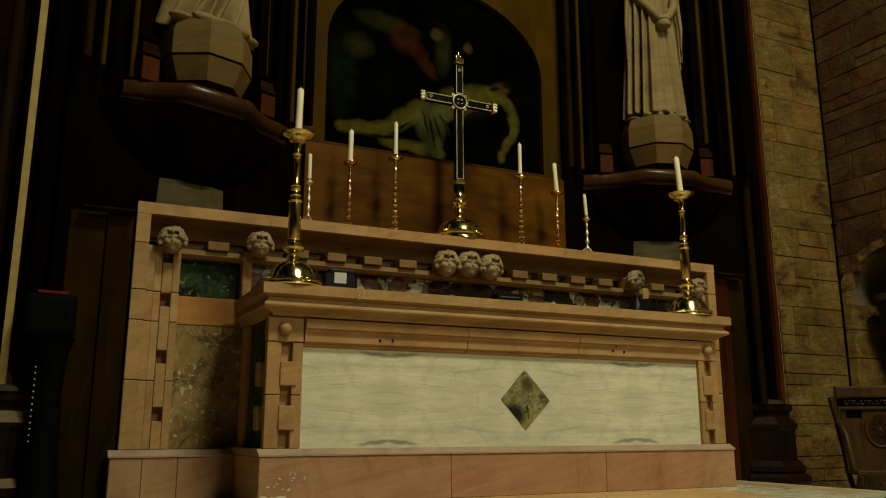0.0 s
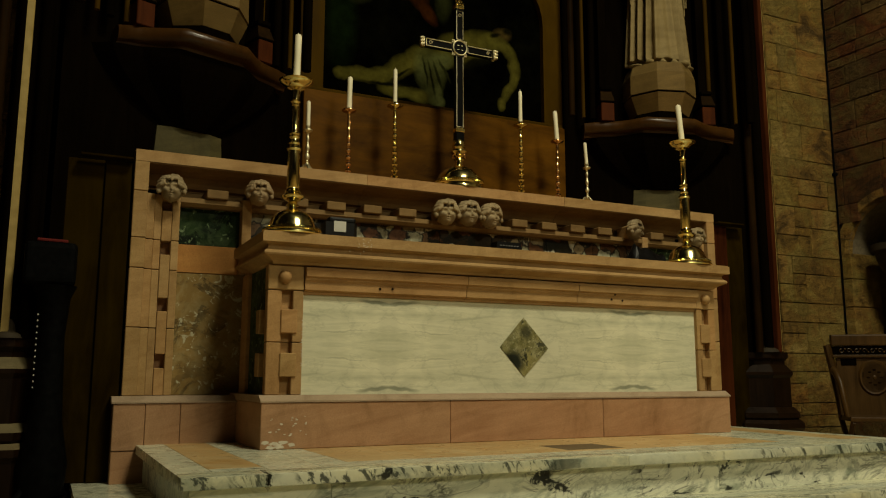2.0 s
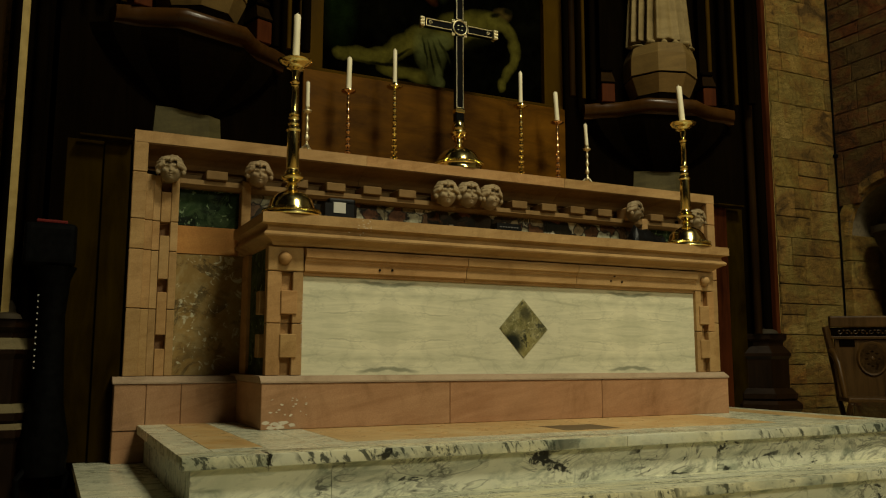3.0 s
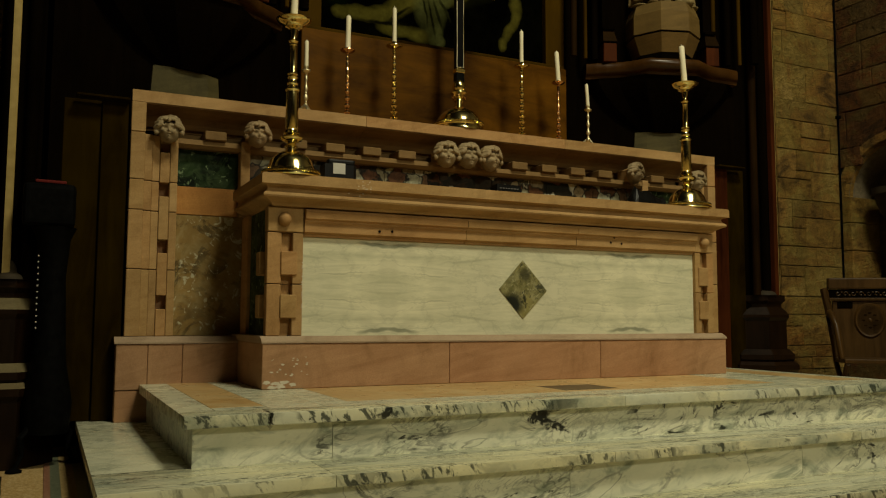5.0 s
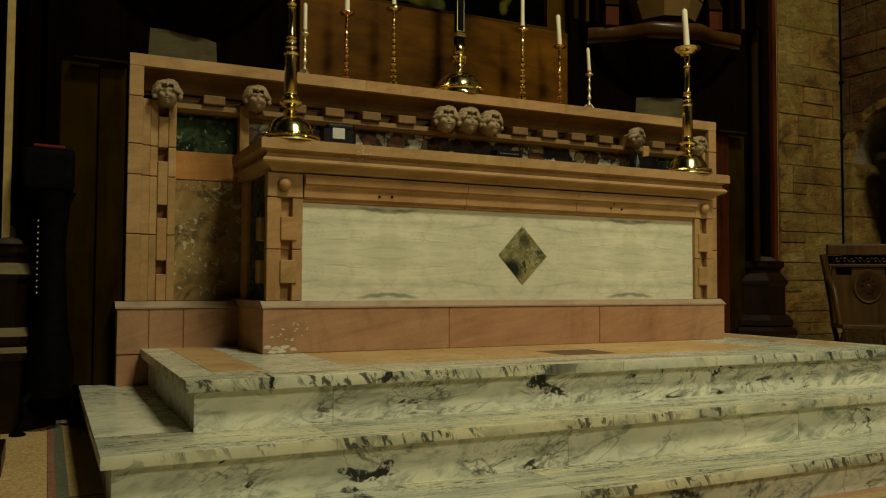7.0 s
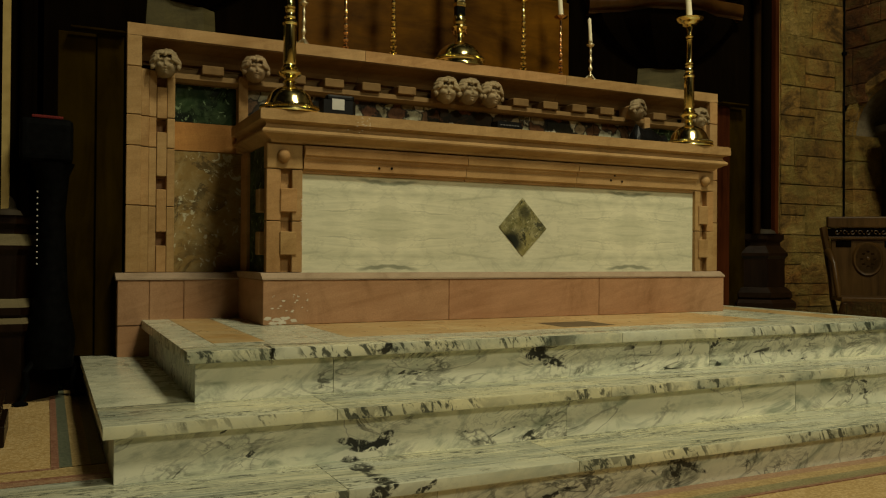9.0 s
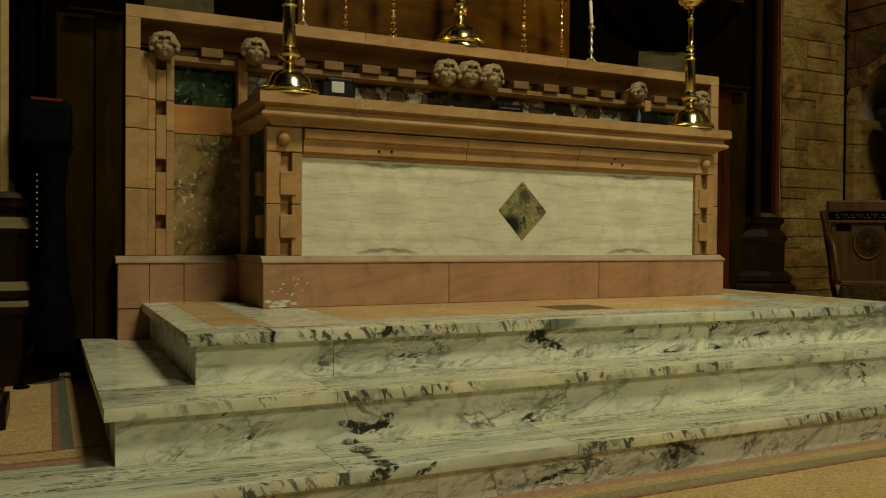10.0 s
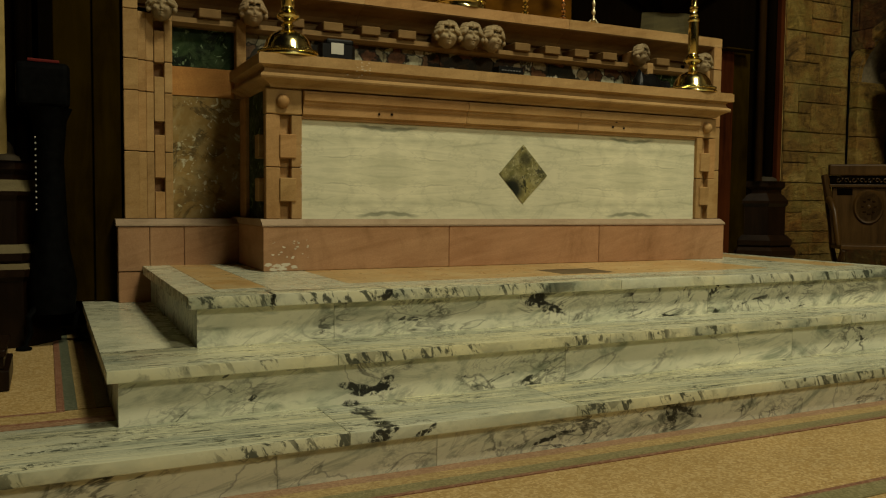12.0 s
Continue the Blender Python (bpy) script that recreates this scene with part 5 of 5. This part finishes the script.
# ---- small things on the altar ----
mon = thing("device_stand", "small black boxed device with a pale label on the altar", "device", at=(-1.0, 4.12, ALTAR_TOP))
part("body", prism([(-0.09, -0.03), (0.07, -0.03), (0.095, 0.0), (0.095, 0.06), (-0.09, 0.06)], 0.0, 0.12), BLACK, mon)
part("back_shell", box(-0.06, 0.09, 0.0, 0.06, 0.12, 0.155, 0.012, seg=2), BLACK, mon)
part("label", box(-0.045, 0.022, -0.034, -0.0305, 0.068, 0.125, 0), PAPER, mon, "plain pale grey label")
con = thing("control_box", "low black control box lying on the altar", "device", at=(0.07, 4.15, ALTAR_TOP))
part("body", prism([(-0.09, 0.0), (0.09, 0.0), (0.09, 0.09), (-0.09, 0.09)], 0.0, 0.10, None, 0.9, (0, 0.05)), BLACK, con)
for i in range(7):
    part("key", box(-0.065 + i * 0.019, -0.053 + i * 0.019, -0.001, 0.004, 0.074, 0.080, 0), LETTER, con)
cl = mesh_ob("black_cloth", bmesh.new(), BLACK)
bm = bmesh.new()
gv = [[bm.verts.new((1.12 + 0.36 * i / 12, 4.30 + 0.14 * j / 6, ALTAR_TOP + 0.001 + 0.215 * math.sin(math.pi * j / 6) ** 0.7 * (1 - 0.035 * i + 0.06 * math.sin(i * 1.3)) * min(1, i / 1.5, (12 - i) / 2))) for j in range(7)] for i in range(13)]
for i in range(12):
    for j in range(6):
        bm.faces.new((gv[i][j], gv[i + 1][j], gv[i + 1][j + 1], gv[i][j + 1]))
bm.to_mesh(cl.data)
bm.free()
sol = cl.modifiers.new("thickness", "SOLIDIFY")
sol.thickness = 0.004
tagged(cl, "crumpled heap of black cloth on the altar", "cloth")

# ---- stand beside the steps ----
sd = thing("pedestal_stand", "tall black pedestal stand with red cloth on top", "stand", at=(-2.36, 4.36, F1))
part("top_box", box(-0.14, 0.09, -0.10, 0.12, 1.14, 1.345, 0.03, seg=3), IRON, sd)
part("red_cloth", moved(box(-0.125, 0.01, -0.09, 0.10, 1.343, 1.358, 0.006, seg=2), pose(0, 0, 0, 0, 1.5, 0)), REDCLOTH, sd, "folded dark red cloth")
part("shaft", lathe([(0, 0.16), (0.10, 0.16), (0.11, 0.3), (0.075, 0.5), (0.06, 0.9), (0.075, 1.08), (0.10, 1.14), (0, 1.14)], 16), IRON, sd, smooth=True)
for i in range(13):
    part("stud", blob(-0.062, -0.078, 0.657 + i * 0.0283, 0.004, 0.004, 0.004, None, 8, 6), PAPER, sd, smooth=True)
for a in (-144, 34, 125):
    c, s_ = math.cos(radians(a)), math.sin(radians(a))
    leg = part("leg", tube([(0.06 * c, 0.06 * s_, 0.22), (0.13 * c, 0.13 * s_, 0.15), (0.12 * c, 0.12 * s_, 0.07), (0.15 * c, 0.15 * s_, 0.015)], 0.018, 8, None, 0.6), IRON, sd)
    part("pad", lathe([(0, 0), (0.035, 0), (0.035, 0.008), (0.01, 0.02), (0, 0.02)], 14, at=(0.155 * c, 0.155 * s_, 0)), IRON, leg)

# ---- kneeler beside the stand ----
kn = thing("kneeler", "low dark oak kneeler on the terrazzo floor", "kneeler", at=(-2.76, 3.56, F1))
part("base", box(-0.25, 0.247, -0.19, 0.19, 0.0, 0.078, 0.006, seg=2), BASEWOOD, kn)
part("body", box(-0.235, 0.228, -0.172, 0.172, 0.078, 0.125, 0.003), BASEWOOD, kn)
part("top_board", box(-0.245, 0.237, -0.185, 0.185, 0.125, 0.155, 0.008, seg=2), BASEWOOD, kn)

# ---- carved chair by the side wall ----
ch = thing("carved_armchair", "dark oak armchair with carved roundel in its back", "armchair", at=(3.545, 4.40, F1))
ch.rotation_euler[2] = radians(-38)
ch.scale = (0.82, 0.9, 1.0)
part("back_panel", box(-0.33, 0.33, 0.0, 0.035, 0.40, 0.86, 0.004), CHAIRWOOD, ch)
part("top_rail", box(-0.37, 0.37, -0.02, 0.05, 0.955, 1.045, 0.012, seg=2), CHAIRWOOD, ch)
part("carved_rail", box(-0.36, 0.36, -0.004, 0.04, 0.885, 0.952, 0.003), BLACKOAK, ch)
part("rail_ledge", box(-0.365, 0.365, -0.026, 0.04, 0.861, 0.884, 0.005, seg=2), CHAIRWOOD, ch)
for i in range(9):
    # running scroll: a curl and a small leaf, turned up and down by turns
    x, f = -0.28 + i * 0.07, 1 if i % 2 else -1
    curl = [(x + 0.021 * math.cos(a) * (1 - a / 14), -0.008, 0.917 + f * 0.017 * math.sin(a) * (1 - a / 14)) for a in [math.pi * k / 5 for k in range(9)]]
    part("rail_carving", tube(curl, 0.0042, 6), CHAIRWOOD, ch, smooth=True)
    part("rail_leaf", blob(x + 0.034, -0.007, 0.917 - f * 0.012, 0.010, 0.004, 0.007, None, 8, 6), CHAIRWOOD, ch, smooth=True)
part("roundel_ring", moved(lathe([(0.115, -0.012), (0.13, -0.016), (0.145, 0.0), (0.145, 0.006), (0.115, 0.006), (0.115, -0.012)], 36), pose(0.0, 0.0, 0.705, -90, 0, 0)), CHAIRWOOD, ch, smooth=True)
for i in range(8):
    a = math.pi * i / 4
    part("roundel_leaf", blob(0.058 * math.cos(a), -0.006, 0.705 + 0.058 * math.sin(a), 0.026, 0.008, 0.013, None, 10, 8), OAK, ch, smooth=True)
part("roundel_ground", moved(lathe([(0.0, -0.001), (0.116, -0.001), (0.116, 0.004), (0.0, 0.004)], 36), pose(0.0, 0.0, 0.705, -90, 0, 0)), BLACKOAK, ch)
part("roundel_boss", blob(0, -0.008, 0.705, 0.020, 0.010, 0.020, None, 10, 8), CHAIRWOOD, ch, smooth=True)
for s in (-1, 1):
    part("spandrel", box(s * 0.22 - 0.07, s * 0.22 + 0.07, -0.008, 0.0, 0.80, 0.85, 0.003), BLACKOAK, ch)
    part("stile", tube([(s * 0.40, 0.03, 0.96), (s * 0.37, 0.01, 0.80), (s * 0.33, -0.01, 0.56), (s * 0.31, -0.02, 0.38)], 0.038, 8), CHAIRWOOD, ch, smooth=True)
    part("arm", tube([(s * 0.37, -0.02, 0.76), (s * 0.36, -0.08, 0.735), (s * 0.345, -0.15, 0.66), (s * 0.335, -0.19, 0.53), (s * 0.32, -0.20, 0.40)], 0.034, 10, None, 0.8), CHAIRWOOD, ch, "worn smooth curved arm", True)
    for y0, y1 in ((-0.36, 0.04), (0.04, -0.36)):
        part("leg", tube([(s * 0.31, y0, 0.38), (s * 0.31, (y0 + y1) / 2, 0.2), (s * 0.31, y1, 0.0)], 0.026, 8), CHAIRWOOD, ch)
part("seat", box(-0.34, 0.34, -0.38, 0.04, 0.375, 0.41, 0.008, seg=2), CHAIRWOOD, ch)
part("stretcher", tube([(-0.31, -0.16, 0.19), (0.31, -0.16, 0.19)], 0.016), CHAIRWOOD, ch)

# ---- ashlar of the end wall and side wall ----


def ashlar(name, label, span0, span1, z0, z1, place, skip=None, seed=4, stone=ASHLAR, wall=None):
    """Random-coursed squared blocks, each a little proud of the joints."""
    rnd = random.Random(seed)
    wall = wall or thing(name, label, "wall", kind="structure")
    z = z0
    while z < z1:
        hh = rnd.choice((0.18, 0.21, 0.24, 0.27, 0.31, 0.34))
        hh = hh if z + hh < z1 - 0.1 else z1 - z
        u = span0 - rnd.uniform(0, 0.3)
        while u < span1:
            w = rnd.uniform(0.24, 0.62)
            parts = [(z, hh)] if rnd.random() < 0.93 or hh < 0.2 else [(z, hh * 0.45), (z + hh * 0.45, hh * 0.55)]
            for zz, h2 in parts:
                a, b = max(u, span0), min(u + w, span1)
                if b - a > 0.04 and not (skip and skip((a + b) / 2, zz + h2 / 2)):
                    bm = place(a + 0.003, b - 0.003, zz + 0.003, zz + h2 - 0.003, rnd.uniform(0.0, 0.008))
                    for v in bm.verts:
                        v.co += Vector((rnd.uniform(-1, 1), rnd.uniform(-1, 1), rnd.uniform(-1, 1))) * 0.0025
                    part("stone", bm, stone, wall)
            u += w
        z += hh
    return wall


on_end = lambda a, b, c, d, o: box(a, b, EAST - o - 0.01, EAST + 0.03, c, d, 0.004)
end_wall = ashlar("ashlar_end_wall", "brown coursed sandstone blocks with dark joints", 2.62, 3.46, 0.12, 5.6, on_end)
ashlar("", "", 3.46, SIDE, 0.12, 0.535, on_end, seed=6, wall=end_wall)
ashlar("", "", 3.46, SIDE, 2.41, 5.6, on_end, seed=11, wall=end_wall)
# the broken courses above the chair
blocks = [(3.46, 3.70, 2.14, 2.41), (3.70, 3.92, 2.22, 2.41), (3.92, 4.28, 2.22, 2.41), (3.70, 3.89, 2.14, 2.22), (3.46, 3.89, 1.95, 2.14), (3.89, 4.28, 1.95, 2.22), (3.46, 3.63, 1.69, 1.95), (3.63, 4.03, 1.79, 1.95),
          (4.03, 4.28, 1.79, 1.95), (3.63, 3.79, 1.69, 1.79), (3.79, 4.28, 1.525, 1.79), (3.46, 3.79, 1.525, 1.69), (3.46, 3.92, 1.35, 1.525), (3.92, 4.28, 1.35, 1.525), (3.46, 3.765, 1.25, 1.35), (3.765, 4.28, 1.075, 1.35),
          (3.46, 3.765, 1.075, 1.25), (3.46, 3.96, 0.915, 1.075), (3.96, 4.28, 0.915, 1.075), (3.46, 3.72, 0.81, 0.915), (3.72, 4.28, 0.64, 0.915), (3.46, 3.72, 0.64, 0.81), (3.46, 3.87, 0.535, 0.64), (3.87, 4.28, 0.535, 0.64)]
rnd = random.Random(21)
for a, b, c, d in blocks:
    bm = on_end(a + 0.0035, b - 0.0035, c + 0.0035, d - 0.0035, rnd.uniform(0.002, 0.010))
    for v in bm.verts:
        v.co += Vector((rnd.uniform(-1, 1), rnd.uniform(-1, 1), rnd.uniform(-1, 1))) * 0.002
    part("stone", bm, ASHLAR, end_wall)
ashlar("ashlar_end_wall_far", "brown coursed sandstone blocks with dark joints", -3.4, -2.62, 1.0, 5.4, lambda a, b, c, d, o: box(a, b, EAST - o - 0.01, EAST + 0.03, c, d, 0.006), seed=8)

NY, NR, NZ = 4.62, 0.50, 2.00                     # middle, half width and springing of the side niche
niche = lambda y, z: abs(y - NY) < NR + 0.09 and (z < NZ or math.hypot(y - NY, (z - NZ) * 1.1) < NR + 0.10) and z > 1.15
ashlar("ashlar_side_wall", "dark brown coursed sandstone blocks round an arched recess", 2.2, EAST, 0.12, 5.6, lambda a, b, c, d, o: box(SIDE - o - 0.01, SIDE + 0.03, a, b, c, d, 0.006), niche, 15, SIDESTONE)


def niche_wall():
    """Core of the side wall with the arched recess cut through its face."""
    bm = bmesh.new()
    outer = [(-9.3, -0.2), (5.6, -0.2), (5.6, 12.0), (-9.3, 12.0)]
    hole = [(NY - NR, 1.18), (NY + NR, 1.18)] + [(NY + NR * math.cos(math.pi * i / 20), NZ + NR * 0.92 * math.sin(math.pi * i / 20)) for i in range(21)]
    edges = []
    for loop in (outer, hole):
        vs = [bm.verts.new((SIDE + 0.02, y, z)) for y, z in loop]
        edges += [bm.edges.new((vs[i], vs[(i + 1) % len(vs)])) for i in range(len(vs))]
    bmesh.ops.triangle_fill(bm, use_beauty=True, edges=edges)
    ext = bmesh.ops.extrude_face_region(bm, geom=bm.faces[:])
    bmesh.ops.translate(bm, vec=(0.4, 0, 0), verts=[g for g in ext["geom"] if isinstance(g, bmesh.types.BMVert)])
    return bm


structure("wall_south", niche_wall(), MORTAR, "side wall with an arched recess", "wall")
structure("niche_back", box(SIDE + 0.42, SIDE + 0.5, 4.0, 5.25, 1.0, 2.7, 0), ASHLAR, "smooth stone back of the recess", "wall")
nm = thing("niche_arch", "moulded stone arch of a wall recess", "arch", kind="structure")
for i in range(11):
    a0, a1 = math.pi * i / 11 + 0.006, math.pi * (i + 1) / 11 - 0.006
    bm = bmesh.new()
    vs = []
    for x, r in ((SIDE - 0.012, NR + 0.10), (SIDE - 0.012, NR + 0.02), (SIDE + 0.05, NR - 0.015), (SIDE + 0.05, NR + 0.10)):
        vs.append([bm.verts.new((x, NY + r * math.cos(a), NZ + 0.92 * r * math.sin(a))) for a in (a0, (a0 + a1) / 2, a1)])
    for q in range(4):
        p, n_ = vs[q], vs[(q + 1) % 4]
        for k in range(2):
            bm.faces.new((p[k], p[k + 1], n_[k + 1], n_[k]))
    bm.faces.new([v[0] for v in vs])
    bm.faces.new([v[2] for v in vs])
    part("voussoir", bm, ASHLAR, nm)
for s in (-1, 1):
    for z0, z1 in ((1.2, 1.5), (1.504, 1.76), (1.764, NZ)):
        part("jamb_stone", box(SIDE - 0.012, SIDE + 0.38, NY + s * (NR + 0.01) - 0.05, NY + s * (NR + 0.01) + 0.05, z0, z1, 0.008), ASHLAR, nm)
part("sill", box(SIDE - 0.05, SIDE + 0.4, NY - NR - 0.1, NY + NR + 0.08, 1.14, 1.2, 0.01), ASHLAR, nm)
dp = thing("downpipe", "thin dark pipe in the wall corner", "pipe")
part("pipe", tube([(SIDE - 0.03, EAST - 0.03, 0.2), (SIDE - 0.03, EAST - 0.03, 5.5)], 0.009, 8), IRON, dp)
for z in (1.2, 2.75):
    part("bracket", box(SIDE - 0.05, SIDE - 0.012, EAST - 0.05, EAST - 0.012, z, z + 0.03, 0.004), IRON, dp)

cb = thing("wall_corbel", "dark carved stone corbel in the wall recess", "corbel")
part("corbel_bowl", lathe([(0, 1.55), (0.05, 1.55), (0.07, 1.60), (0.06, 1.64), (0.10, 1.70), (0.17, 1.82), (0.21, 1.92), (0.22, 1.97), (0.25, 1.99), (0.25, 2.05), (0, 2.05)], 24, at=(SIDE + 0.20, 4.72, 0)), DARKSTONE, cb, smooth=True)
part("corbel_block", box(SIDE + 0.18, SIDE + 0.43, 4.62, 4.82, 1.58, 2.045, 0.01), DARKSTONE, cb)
